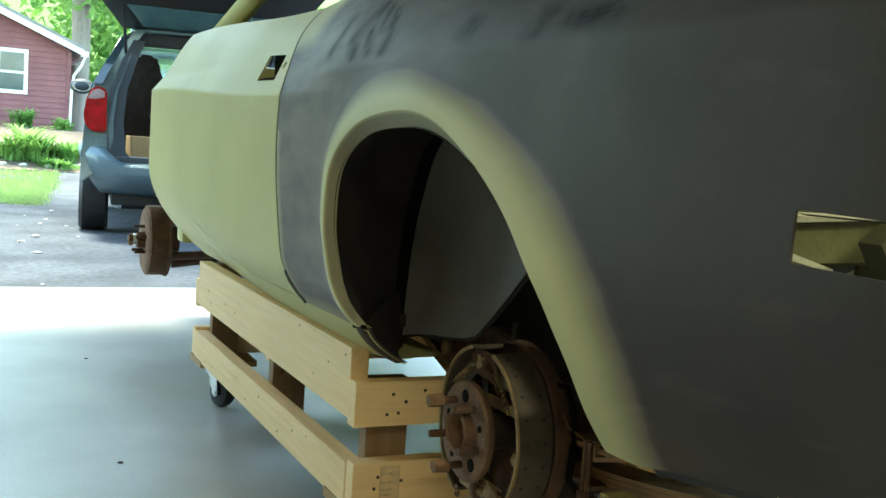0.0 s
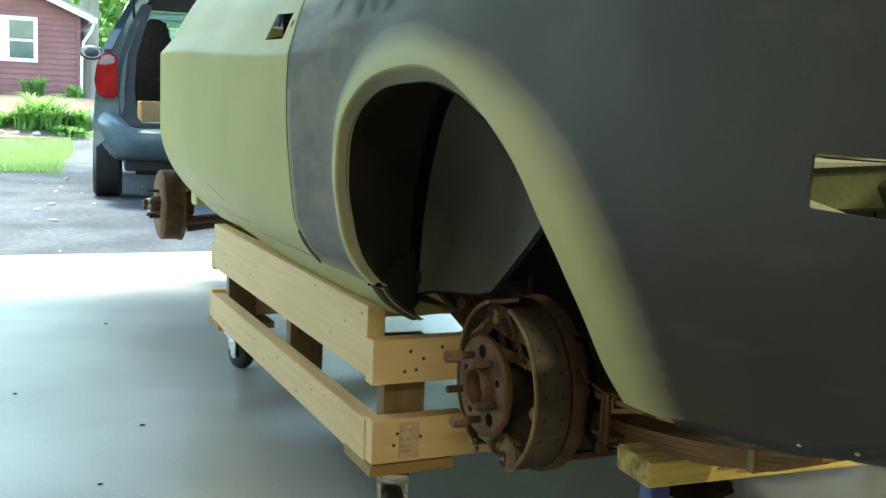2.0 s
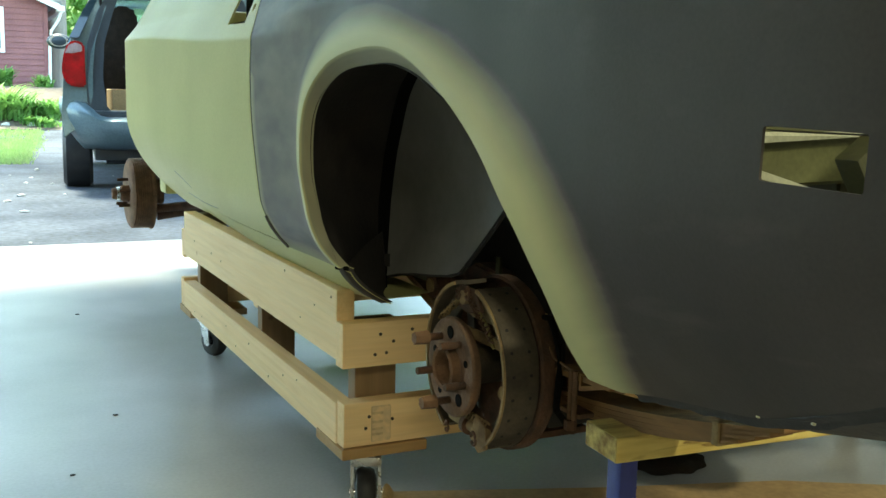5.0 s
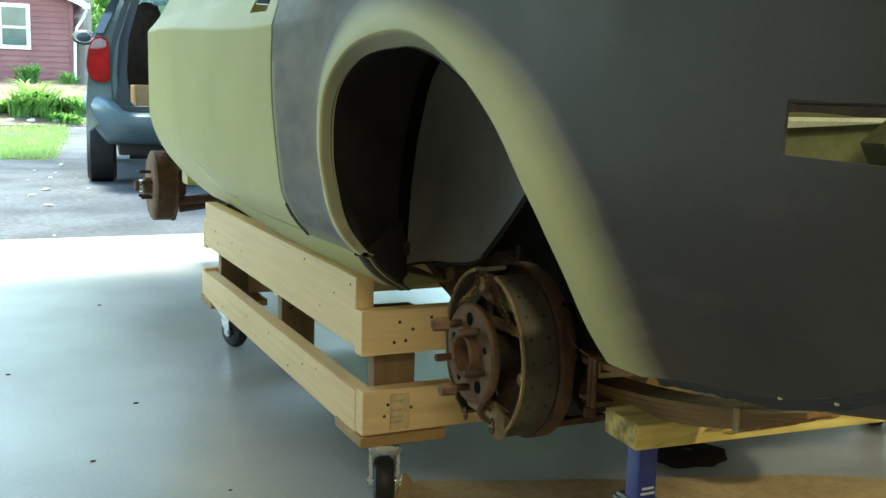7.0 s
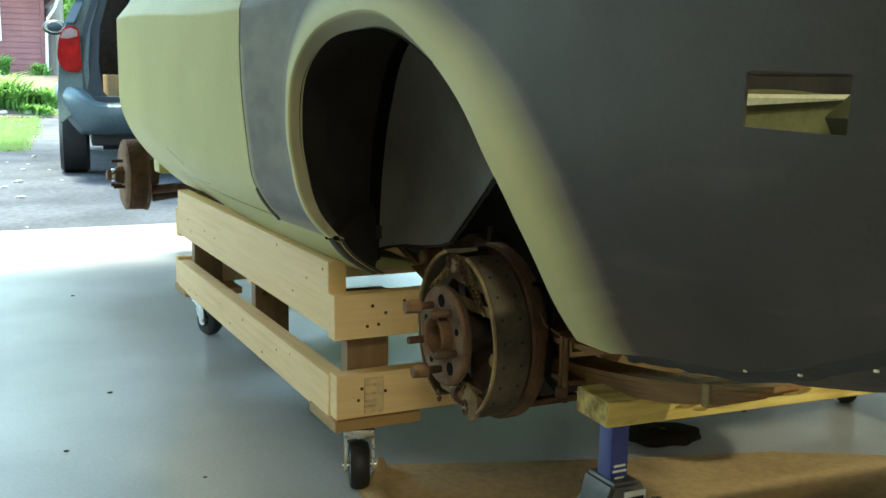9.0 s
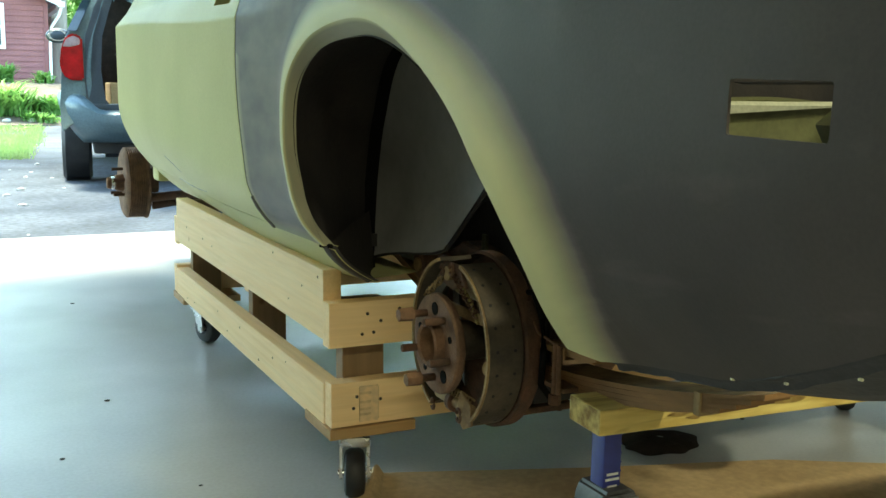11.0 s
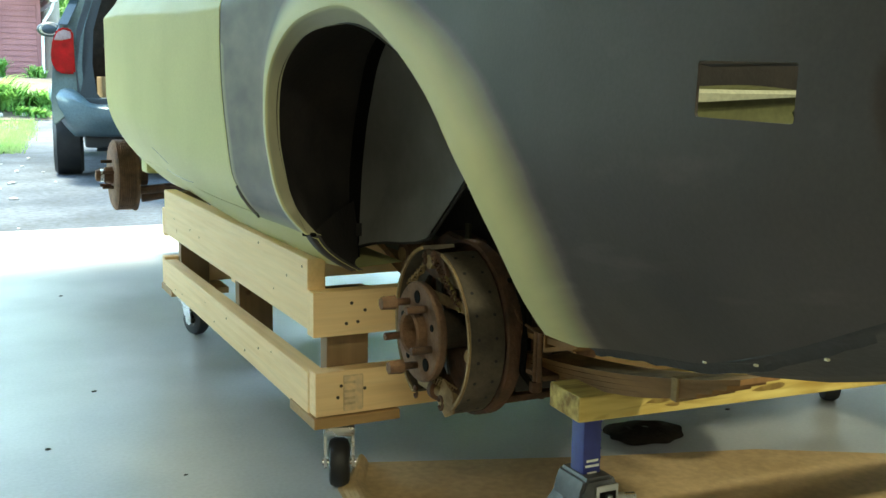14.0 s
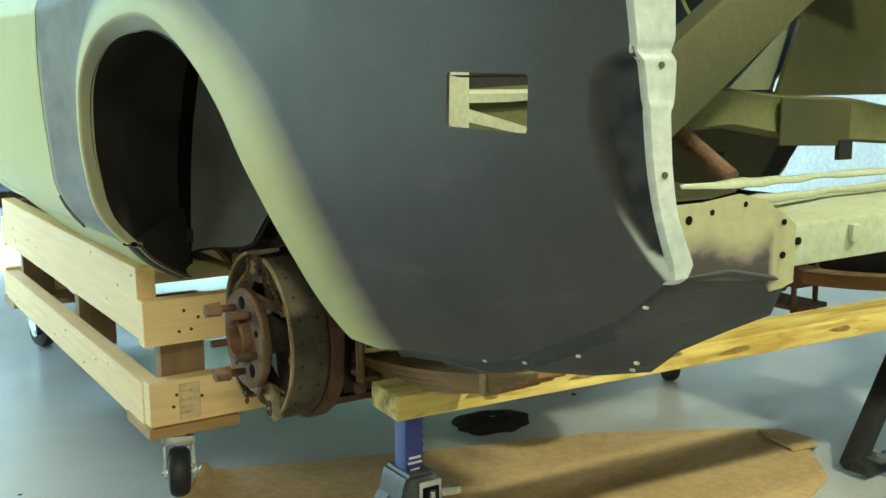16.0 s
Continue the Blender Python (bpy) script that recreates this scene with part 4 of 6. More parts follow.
# lip, strut and upright carry the lamp's brightness in their cream colour
lip = [[(x, -0.632, 0.8125), (x, -0.648, 0.8115), (x, -0.654, 0.806), (x, -0.652, 0.8115 - w)] for x, w in ((0.225, 0.019), (0.367, 0.018), (0.47, 0.013), (0.60, 0.007), (0.68, 0.003))]
part("crossmember_lip", sheet(lip), M["cream"], car, "primed lip of the crossmember, painted as lamp-lit")
part("inner_strut", prism([(0.27, 0.790), (0.27, 0.770), (0.50, 0.722), (0.50, 0.728)], "y", -0.662, -0.657), M["cream"], car, "slanting strut below the crossmember lip, painted as lamp-lit")
part("seat_back_panel", prism([(0.22, 0.79), (0.80, 0.79), (0.80, 0.93), (0.22, 0.93)], "y", -0.53, -0.525), M["housing"], car, "dark brown seat back panel")
part("inner_upright", box(0.235, -0.672, 0.70, 0.283, -0.664, 0.90, 0.002), M["cream"], car, "upright beside the crossmember, painted as lamp-lit")
part("opening_edge", sheet([[(side_x(y, 0.831) + 0.001, y, 0.8305), (side_x(y, 0.831) + 0.014, y, 0.8285)] for y in np.linspace(-1.231, -1.132, 8)]), M["valance"], car)
# mostly hidden sheet, added to cast lamp shade on the cardboard's left
part("trunk_floor", prism([(0.13, -0.84), (0.60, -0.84), (0.70, -0.80), (0.70, -0.62), (0.13, -0.62)], "z", 0.652, 0.656), M["etch_in"], car, "olive sheet added in the trunk to block the lamp")
part("rear_floor", sheet([[(x, y, 0.7915 - 0.23 * ease((y - 0.1) / 0.3)) for x in (0.3, 0.8, 1.4, 1.70)] for y in (-0.59, -0.3, 0.12, 0.25, 0.45)]), M["etch_in"], car)
part("frame_rail", prism([(-0.98, 0.662), (-0.9, 0.66), (-0.5, 0.70), (-0.1, 0.70), (0.25, 0.56), (0.25, 0.48), (-0.1, 0.62), (-0.5, 0.63), (-0.85, 0.60), (-0.98, 0.605)], "x", 0.26, 0.34, bevel=0.004), M["under"], car)
part("frame_rail", box(1.32, -1.25, 0.48, 1.40, 0.25, 0.56, 0.004), M["under"], car)
part("far_wheelhouse", prism([(1.36, 0.56), (1.50, 0.575), (1.555, 0.625), (1.60, 0.675), (1.645, 0.712), (1.5, 0.74), (1.36, 0.74)], "y", -0.23, -0.2), M["under"], car)


def far_side():
    """The right flank: the left one mirrored."""
    me = quarter.data.copy()
    me.transform(Matrix.Translation((2 * CAR.x, 0.12, 0)) @ Matrix.Scale(-1, 4, (1, 0, 0)))
    me.flip_normals()
    inside = me.copy()
    inside.transform(Matrix.Translation((-0.009, 0, 0)))
    inside.materials.clear()
    inside.materials.append(M["under"])
    for name, data in (("quarter_panel", me), ("inner_skin", inside), ("door", door.data.copy())):
        if name == "door":
            data.transform(Matrix.Translation((2 * CAR.x, 0, 0)) @ Matrix.Scale(-1, 4, (1, 0, 0)))
            data.flip_normals()
        ob = new(name, data)
        ob.parent, ob.matrix_parent_inverse = car, Matrix.Translation(-CAR)


far_side()
# roof, pillars and cowl
rows = []
for y, z, w in ((-0.62, 1.20, 0.66), (-0.45, 1.40, 0.62), (-0.15, 1.54, 0.6), (0.35, 1.60, 0.58), (0.75, 1.56, 0.57)):
    rows.append([(CAR.x + w * u, y, z - 0.07 * abs(u) ** 3) for u in np.linspace(-1, 1, 13)])
roof_ob = part("roof", sheet(rows), M["etch"], car, "yellow-green primed roof")
roof_ob.modifiers.new("thick", "SOLIDIFY").thickness = 0.02
for s in (-1, 1):
    bm = sheet([[(CAR.x + s * 0.845, 1.60, 1.16), (CAR.x + s * 0.80, 1.47, 1.16)], [(CAR.x + s * 0.76, 1.24, 1.34), (CAR.x + s * 0.72, 1.12, 1.34)], [(CAR.x + s * 0.6, 0.76, 1.53), (CAR.x + s * 0.57, 0.66, 1.54)]])
    ob = part("windshield_pillar", bm, M["etch"], car, "yellow-green primed windshield pillar")
    ob.modifiers.new("thick", "SOLIDIFY").thickness = 0.03
    bm = sheet([[(CAR.x + s * 0.80, 0.0, 1.215), (CAR.x + s * 0.80, -0.8, 1.165)], [(CAR.x + s * 0.72, -0.05, 1.35), (CAR.x + s * 0.72, -0.55, 1.32)], [(CAR.x + s * 0.6, 0.05, 1.53), (CAR.x + s * 0.6, -0.3, 1.46)]])
    ob = part("sail_panel", bm, M["grey"], car)
    ob.modifiers.new("thick", "SOLIDIFY").thickness = 0.02
part("cowl", box(0.06, 1.72, 0.95, 1.66, 1.98, 1.13, 0.02), M["etch"], car, "yellow-green primed cowl")
part("firewall", box(0.08, 1.86, 0.5, 1.64, 1.88, 1.0, 0.004), M["etch_in"], car)
part("hinge_pillar", box(0.0, 1.74, 0.5, 0.1, 1.84, 1.1, 0.012), M["etch"], car, "yellow-green hinge pillar")
bm = tube([(-0.06, 1.76, 1.0), (-0.09, 1.80, 0.96), (-0.07, 1.84, 0.92), (-0.10, 1.82, 0.87), (-0.06, 1.80, 0.84)], 0.008)
tube([(-0.05, 1.78, 0.97), (-0.11, 1.83, 0.93), (-0.05, 1.86, 0.88)], 0.006, bm)
part("wiring", bm, M["dark"], car, "loose wires hanging at the hinge pillar")
for x in (0.30, 1.42):
    part("front_rail", box(x - 0.05, 1.8, 0.5, x + 0.05, 3.3, 0.6, 0.008), M["under"], car)


# unseen front panels, added to keep sky light from under the car
for x in (0.24, 1.48):
    part("inner_apron", prism([(1.88, 0.52), (3.3, 0.52), (3.3, 0.86), (2.9, 0.95), (1.88, 1.0)], "x", x - 0.004, x + 0.004), M["etch_in"], car, "unseen olive apron added to block sky light")
part("radiator_support", prism([(0.2, 0.44), (1.52, 0.44), (1.52, 0.92), (1.2, 0.95), (0.5, 0.95), (0.2, 0.92)], "y", 3.28, 3.31), M["etch_in"], car, "unseen olive front panel added to block sky light")
part("front_crossmember", box(0.25, 2.2, 0.40, 1.47, 2.45, 0.50, 0.02), M["under"], car)


# ---- brakes, axle and springs ----
def hub_unit(cx, cy, cz, s=1):
    """Bare rear brake: backing plate, two shoes, axle flange with studs."""
    c = (cx, cy, cz)
    unit = part("rear_brake", lathe([(0.105, 0.02), (0.105, 0.145), (0.098, 0.151), (0.077, 0.151), (0.074, 0.146), (0.092, 0.140), (0.092, 0.02)], c), M["rust"], car, "rusty bare rear brake without its drum")
    for lo, hi in ((-62, 74), (106, 242)):
        part("brake_shoe", lathe([(0.011, 0.139), (0.011, 0.145), (0.071, 0.145), (0.071, 0.139), (0.04, 0.137), (0.011, 0.139)], c, seg=30, arc=(lo, hi)), M["shoe"], unit, "worn brake lining")
        part("shoe_web", lathe([(0.036, 0.105), (0.036, 0.138), (0.041, 0.138), (0.041, 0.105), (0.036, 0.105)], c, seg=24, arc=(lo + 4, hi - 4)), M["shoe"], unit)
        # the highlight along the shoe's outer edge is put into this paler colour
        part("shoe_rim", lathe([(0.007, 0.1380), (0.007, 0.1435), (0.0115, 0.1435), (0.0115, 0.1380), (0.007, 0.1380)], c, seg=30, arc=(lo, hi)), M["dusty"], unit, "shoe edge with its highlight painted on in a dusty tan")
        for k in range(9):
            for dx in (0.024, 0.056):
                a = radians(lo + 8 + (hi - lo - 16) * k / 8)
                d = Vector((0, math.cos(a), math.sin(a)))
                p = Vector((cx + dx, cy, cz))
                part("rivet", rod(p + d * 0.1435, p + d * 0.1456, 0.0028, seg=8), M["under"], unit)
    # flange
    part('axle_tube_end', lathe([(0.1, 0.034), (0.004, 0.034), (0.004, 0.01)], c), M['oily'], unit)
    rings = [(0.0, 0.02), (0.0, 0.082), (-0.004, 0.085), (-0.013, 0.085), (-0.016, 0.082), (-0.016, 0.040), (-0.030, 0.038), (-0.033, 0.034), (-0.030, 0.030), (-0.004, 0.028), (-0.002, 0.0)]
    flange = part("axle_flange", lathe(rings, c), M["rust_light"], unit, "rusted axle flange")
    for k in range(5):
        a = radians(198 + 72 * k)
        y, z = cy - 0.057 * math.cos(a), cz + 0.057 * math.sin(a)
        bm = rod((cx, y, z), (cx - 0.052, y, z), 0.0062, seg=14)
        for j in range(9):
            rod((cx - 0.022 - j * 0.0033, y, z), (cx - 0.0235 - j * 0.0033, y, z), 0.0068, bm, 12)
        part("wheel_stud", bm, M["rust"], flange)
        if k in (1, 4):
            part("lug_nut", rod((cx - 0.042, y, z), (cx - 0.068, y, z), 0.0125, seg=6, r2=0.011), M["rust_light"], flange)
        b = a + radians(36)
        # black disc for the shade of an access hole
        part("access_hole", rod((cx - 0.0172, cy - 0.06 * math.cos(b), cz + 0.06 * math.sin(b)), (cx - 0.0158, cy - 0.06 * math.cos(b), cz + 0.06 * math.sin(b)), 0.011 if k % 2 else 0.006), M["hole"], flange)
    # wheel cylinder, springs, adjuster
    part("wheel_cylinder", rod((cx + 0.06, cy - 0.045, cz + 0.088), (cx + 0.06, cy + 0.045, cz + 0.088), 0.019), M["dusty"], unit)
    part("anchor_pin", rod((cx + 0.08, cy, cz + 0.118), (cx + 0.004, cy, cz + 0.118), 0.012), M["dusty"], unit)
    part("anchor_plate", prism([(cy - 0.05, cz + 0.10), (cy - 0.03, cz + 0.135), (cy + 0.03, cz + 0.135), (cy + 0.05, cz + 0.10), (cy, cz + 0.09)], "x", cx + 0.014, cx + 0.020, bevel=0.001), M["rust"], unit)
    part("strut", box(cx + 0.026, cy - 0.10, cz + 0.045, cx + 0.032, cy + 0.085, cz + 0.062, 0.001), M["dusty"], unit)
    for y in (-0.112, 0.112):
        part("hold_down_cup", lathe([(0.018, 0.0), (0.018, 0.007), (0.022, 0.012), (0.036, 0.013)], (cx, cy + y, cz - 0.02), seg=20), M["dusty"], unit)
    for sgn in (-1, 1):
        pts = [(cx + 0.012, cy + sgn * (0.008 + 0.085 * i / 40), cz + 0.12 - 0.055 * i / 40) for i in range(41)]
        pts = [(x + 0.006 * math.cos(i * 1.7), y, z + 0.006 * math.sin(i * 1.7)) for i, (x, y, z) in enumerate(pts)]
        part("return_spring", tube(pts, 0.0022, seg=6), M["rust"] if sgn < 0 else M["dusty"], unit)
    part("adjuster", rod((cx + 0.024, cy - 0.06, cz - 0.105), (cx + 0.024, cy + 0.06, cz - 0.105), 0.010), M["dusty"], unit)
    part("star_wheel", rod((cx + 0.024, cy - 0.006, cz - 0.105), (cx + 0.024, cy + 0.006, cz - 0.105), 0.018, seg=18), M["rust"], unit)
    pts = [(cx + 0.018 + 0.007 * math.cos(i * 1.6), cy - 0.07 + 0.14 * i / 60, cz - 0.085 + 0.007 * math.sin(i * 1.6)) for i in range(61)]
    part("adjuster_spring", tube(pts, 0.002, seg=6), M["dusty"], unit)
    # hooked spring ends, pivot loop and lower retainers
    for y, z, r in ((-0.018, 0.128, 0.010), (0.016, 0.122, 0.009), (-0.052, -0.112, 0.011), (0.046, -0.120, 0.009)):
        ring = [(cx + 0.004 + 0.002 * math.cos(a), cy + y + r * math.cos(a), cz + z + r * math.sin(a)) for a in np.linspace(0, 5.6, 16)]
        part("spring_hook", tube(ring, 0.0026, seg=7), M["rust"], unit)
    part("adjuster_lever", prism([(cy - 0.085, cz - 0.085), (cy - 0.05, cz - 0.07), (cy - 0.03, cz - 0.115), (cy - 0.06, cz - 0.135), (cy - 0.09, cz - 0.12)], "x", cx + 0.008, cx + 0.012, bevel=0.001), M["dusty"], unit)
    part("adjuster_cable", tube([(cx + 0.014, cy - 0.045, cz + 0.10), (cx + 0.014, cy - 0.075, cz + 0.078), (cx + 0.016, cy - 0.092, cz + 0.05)], 0.003), M["cable"], unit, "yellowish adjuster cable")
    part("parking_lever", prism([(cy + 0.03, cz - 0.09), (cy + 0.06, cz - 0.07), (cy + 0.085, cz + 0.08), (cy + 0.065, cz + 0.1)], "x", cx + 0.058, cx + 0.062), M["oily"], unit)
    return unit


HUB = (0.092, -0.305, 0.402)
hub_unit(*HUB)
bm = rod((HUB[0] + 0.1, HUB[1], HUB[2]), (1.55, HUB[1], HUB[2]), 0.038)
bmesh.ops.create_uvsphere(bm, u_segments=24, v_segments=14, radius=0.15, matrix=Matrix.Translation((0.86, HUB[1], HUB[2])) @ Matrix.Diagonal((0.9, 1, 1, 1)))
part("axle_housing", bm, M["rust"], car, "rusty rear axle housing")


def spring_z(y):
    d = -0.49 - y
    return 0.386 + 0.10 * d + 0.22 * d * d if d > -0.2 else 0.334 + 0.30 * min(0.5, y + 0.29) + 0.05 * max(0.0, y - 0.21)


def leaf_spring(x):
    spring = None
    for i, (back, front) in enumerate(((-0.915, 0.45), (-0.893, 0.3), (-0.868, 0.15), (-0.84, 0.0))):
        rows = []
        for y in np.linspace(back, front, 34):
            z = spring_z(y) - (0.0078 - 0.002 * ease((-0.7 - y) / 0.15)) * i - 0.0072
            rows.append([(x - 0.032, y, z), (x + 0.032, y, z), (x + 0.032, y, z + 0.0073), (x - 0.032, y, z + 0.0073)])
        bm = sheet(rows, closed=True)
        bm.verts.ensure_lookup_table()
        bm.faces.new(bm.verts[:4]), bm.faces.new(bm.verts[-4:])
        if spring is None:
            spring = part("leaf_spring", bm, [M["spring"], M["dusty"]], car, "rusty rear leaf spring pack", smooth=False)
            # upward faces paler: dust, and the light from above put into the colour
            for f in spring.data.polygons:
                f.material_index = 1 if f.normal.z > 0.7 else 0
        else:
            part("leaf", bm, M["spring"], spring, smooth=False)
    z = spring_z(-0.80)
    part("spring_clip", box(x - 0.0355, -0.806, z - 0.030, x + 0.0355, -0.793, z + 0.0025, 0.002), M["dusty"], spring)
    part("spring_plate", box(x - 0.055, HUB[1] - 0.08, 0.283, x + 0.055, HUB[1] + 0.08, 0.295, 0.003), M["rust"], spring)
    part("spring_perch", box(x - 0.045, HUB[1] - 0.07, 0.336, x + 0.045, HUB[1] + 0.07, 0.38, 0.006), M["rust"], spring)
    for dy in (-0.055, 0.055):
        for dx in (-0.04, 0.04):
            part("u_bolt", rod((x + dx, HUB[1] + dy, 0.275), (x + dx, HUB[1] + dy, 0.43), 0.0065, seg=10), M["rust"], spring)


leaf_spring(0.25)
leaf_spring(1.47)
part("shock_absorber", rod((0.36, HUB[1] - 0.08, 0.36), (0.41, -0.62, 0.74), 0.022), M["rust_light"], car)
part("floor_strut", rod((0.75, -0.60, 0.750), (0.75, -0.745, 0.665), 0.016), M["rust_light"], car, "rusty strut beside the cut trunk floor")
part("far_frame_rail", box(1.51, -1.2, 0.365, 1.57, -0.22, 0.47, 0.004), M["housing"], car, "dark undercoated frame rail")


# brackets, hose and bump stop beside the brake
part("axle_bracket", box(0.205, -0.415, 0.31, 0.30, -0.385, 0.50, 0.006), M["under"], car, "dark axle bracket")
part("wire", tube([(0.185, -0.43, 0.47), (0.183, -0.46, 0.445), (0.19, -0.50, 0.435), (0.20, -0.56, 0.442)], 0.0022), M["rust_light"], car, "thin rusty wire")
part("axle_end", rod((0.235, -0.425, 0.415), (0.30, -0.41, 0.415), 0.048), M["rust"], car, "rusty end of the axle tube")
for y, z in ((-0.505, 0.357), (-0.517, 0.36)):
    part("clamp_bolt", rod((0.186, y, z), (0.186, y, 0.438), 0.0042, seg=10), M["rust_light"], car)
part("clamp_nut", rod((0.186, -0.508, 0.342), (0.186, -0.508, 0.358), 0.010, seg=6), M["rust"], car)
part("spring_pad", box(0.19, -0.525, 0.362, 0.24, -0.47, 0.370, 0.002), M["rust_light"], car)
part("brake_hose", tube([(0.195, -0.37, 0.44), (0.19, -0.40, 0.50), (0.186, -0.44, 0.505), (0.184, -0.47, 0.47), (0.184, -0.475, 0.42), (0.19, -0.46, 0.36), (0.22, -0.44, 0.33)], 0.0055), M["hole"], car, "black brake hose")
bm = prism([(-0.526, 0.409), (-0.616, 0.436), (-0.618, 0.449), (-0.613, 0.449), (-0.611, 0.441), (-0.531, 0.417), (-0.531, 0.437), (-0.526, 0.437)], "x", 0.186, 0.24, bevel=0.001)
part("shock_bracket", bm, M["spring"], car, "rusty open shock absorber bracket")
# black fill for the shade in the bracket's mouth
part("bracket_mouth", prism([(-0.529, 0.412), (-0.613, 0.438), (-0.613, 0.46), (-0.529, 0.46)], "x", 0.237, 0.242), M["hole"], car)
part("shackle_strap", prism([(-0.60, 0.428), (-0.44, 0.418), (-0.44, 0.426), (-0.60, 0.438)], "x", 0.19, 0.24), M["spring"], car)
part("axle_stop", prism([(-0.16, 0.47), (-0.02, 0.465), (0.02, 0.50), (-0.04, 0.53), (-0.14, 0.52)], "x", 0.26, 0.31, bevel=0.006), M["rust"], car, "rusty spring eye bracket")
part("spring_bush", rod((0.20, 0.03, 0.475), (0.33, 0.03, 0.475), 0.026), M["rust"], car)
part("bush_sleeve", rod((0.195, 0.03, 0.475), (0.21, 0.03, 0.475), 0.014), M["dusty"], car)
part("strap", box(0.24, -0.175, 0.475, 0.246, -0.16, 0.56), M["etch_in"], car)
part("brake_line", tube([(0.26, 0.3, 0.475), (0.25, 0.12, 0.482), (0.24, 0.0, 0.49), (0.25, -0.1, 0.47), (0.27, -0.2, 0.44)], 0.009), M["rust"], car)


def front_drum(cx, cy, cz):
    rings = [(0.0, 0.03), (-0.005, 0.125), (0.0, 0.137)]
    for k in range(8):
        rings += [(0.008 + k * 0.0085, 0.146), (0.0122 + k * 0.0085, 0.141)]
    rings += [(0.08, 0.15), (0.088, 0.15), (0.088, 0.12), (0.088, 0.02)]
    drum = part("front_drum", lathe(rings, (cx, cy, cz)), M["rust_light"], car, "rusty finned front brake drum")
    part("hub_cap", lathe([(0.0, 0.036), (-0.03, 0.033), (-0.034, 0.026), (-0.06, 0.024), (-0.066, 0.02), (-0.066, 0.0)], (cx, cy, cz)), M["rust_light"], drum)
    part("cap_ring", lathe([(-0.036, 0.0265), (-0.046, 0.027), (-0.05, 0.024)], (cx, cy, cz)), M["chrome"], drum)
    for k in range(5):
        a = radians(20 + 72 * k)
        part("wheel_stud", rod((cx, cy + 0.057 * math.cos(a), cz + 0.057 * math.sin(a)), (cx - 0.045, cy + 0.057 * math.cos(a), cz + 0.057 * math.sin(a)), 0.0065, seg=10), M["rust"], drum)


front_drum(0.0, 2.52, 0.43)
bm = box(0.09, 2.42, 0.39, 0.13, 2.62, 0.50, 0.02)
tube([(0.1, 2.46, 0.37), (0.25, 2.3, 0.40), (0.4, 2.1, 0.46)], 0.018, bm)
tube([(0.12, 2.56, 0.33), (0.35, 2.56, 0.36), (0.5, 2.56, 0.42)], 0.022, bm)
tube([(0.12, 2.5, 0.55), (0.3, 2.5, 0.60), (0.42, 2.5, 0.66)], 0.018, bm)
part("front_suspension", bm, M["rust"], car, "rusty front suspension arms")

# ---- wooden dolly ----
DW, DL = 1.55, 1.46
dolly = thing("wheeled_dolly", (DW / 2, DL / 2, 0), "home-built pine lumber dolly on swivel casters under the car", "dolly")


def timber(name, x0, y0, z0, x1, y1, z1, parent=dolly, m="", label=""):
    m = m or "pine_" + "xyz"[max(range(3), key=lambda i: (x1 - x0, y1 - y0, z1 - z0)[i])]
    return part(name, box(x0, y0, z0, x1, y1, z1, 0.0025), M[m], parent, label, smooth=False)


for x in (0.0, DW - 0.04):
    timber("upper_rail", x, 0.04, 0.335, x + 0.038, DL - 0.02, 0.475)
    timber("lower_rail", x, 0.04, 0.158, x + 0.038, DL - 0.0, 0.247)
    # posts take the pine with shade put into its colour
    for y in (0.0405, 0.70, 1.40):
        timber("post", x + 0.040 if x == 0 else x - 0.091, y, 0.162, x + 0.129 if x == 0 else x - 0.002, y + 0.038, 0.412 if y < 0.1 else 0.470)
timber("cross_rail", -0.002, 0.0, 0.326, DW, 0.038, 0.415)
timber("cross_rail", 0.002, 0.0, 0.166, DW - 0.002, 0.0385, 0.255)
timber("cross_rail", 0.0, DL - 0.018, 0.326, DW, DL + 0.02, 0.415)
timber("cross_rail", 0.0, DL + 0.002, 0.166, DW, DL + 0.04, 0.255)
timber("cross_rail", 0.04, 0.742, 0.296, DW - 0.04, 0.78, 0.385)
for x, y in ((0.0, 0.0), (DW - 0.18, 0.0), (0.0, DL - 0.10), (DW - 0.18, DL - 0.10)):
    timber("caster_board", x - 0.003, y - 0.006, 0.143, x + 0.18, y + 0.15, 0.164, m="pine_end")


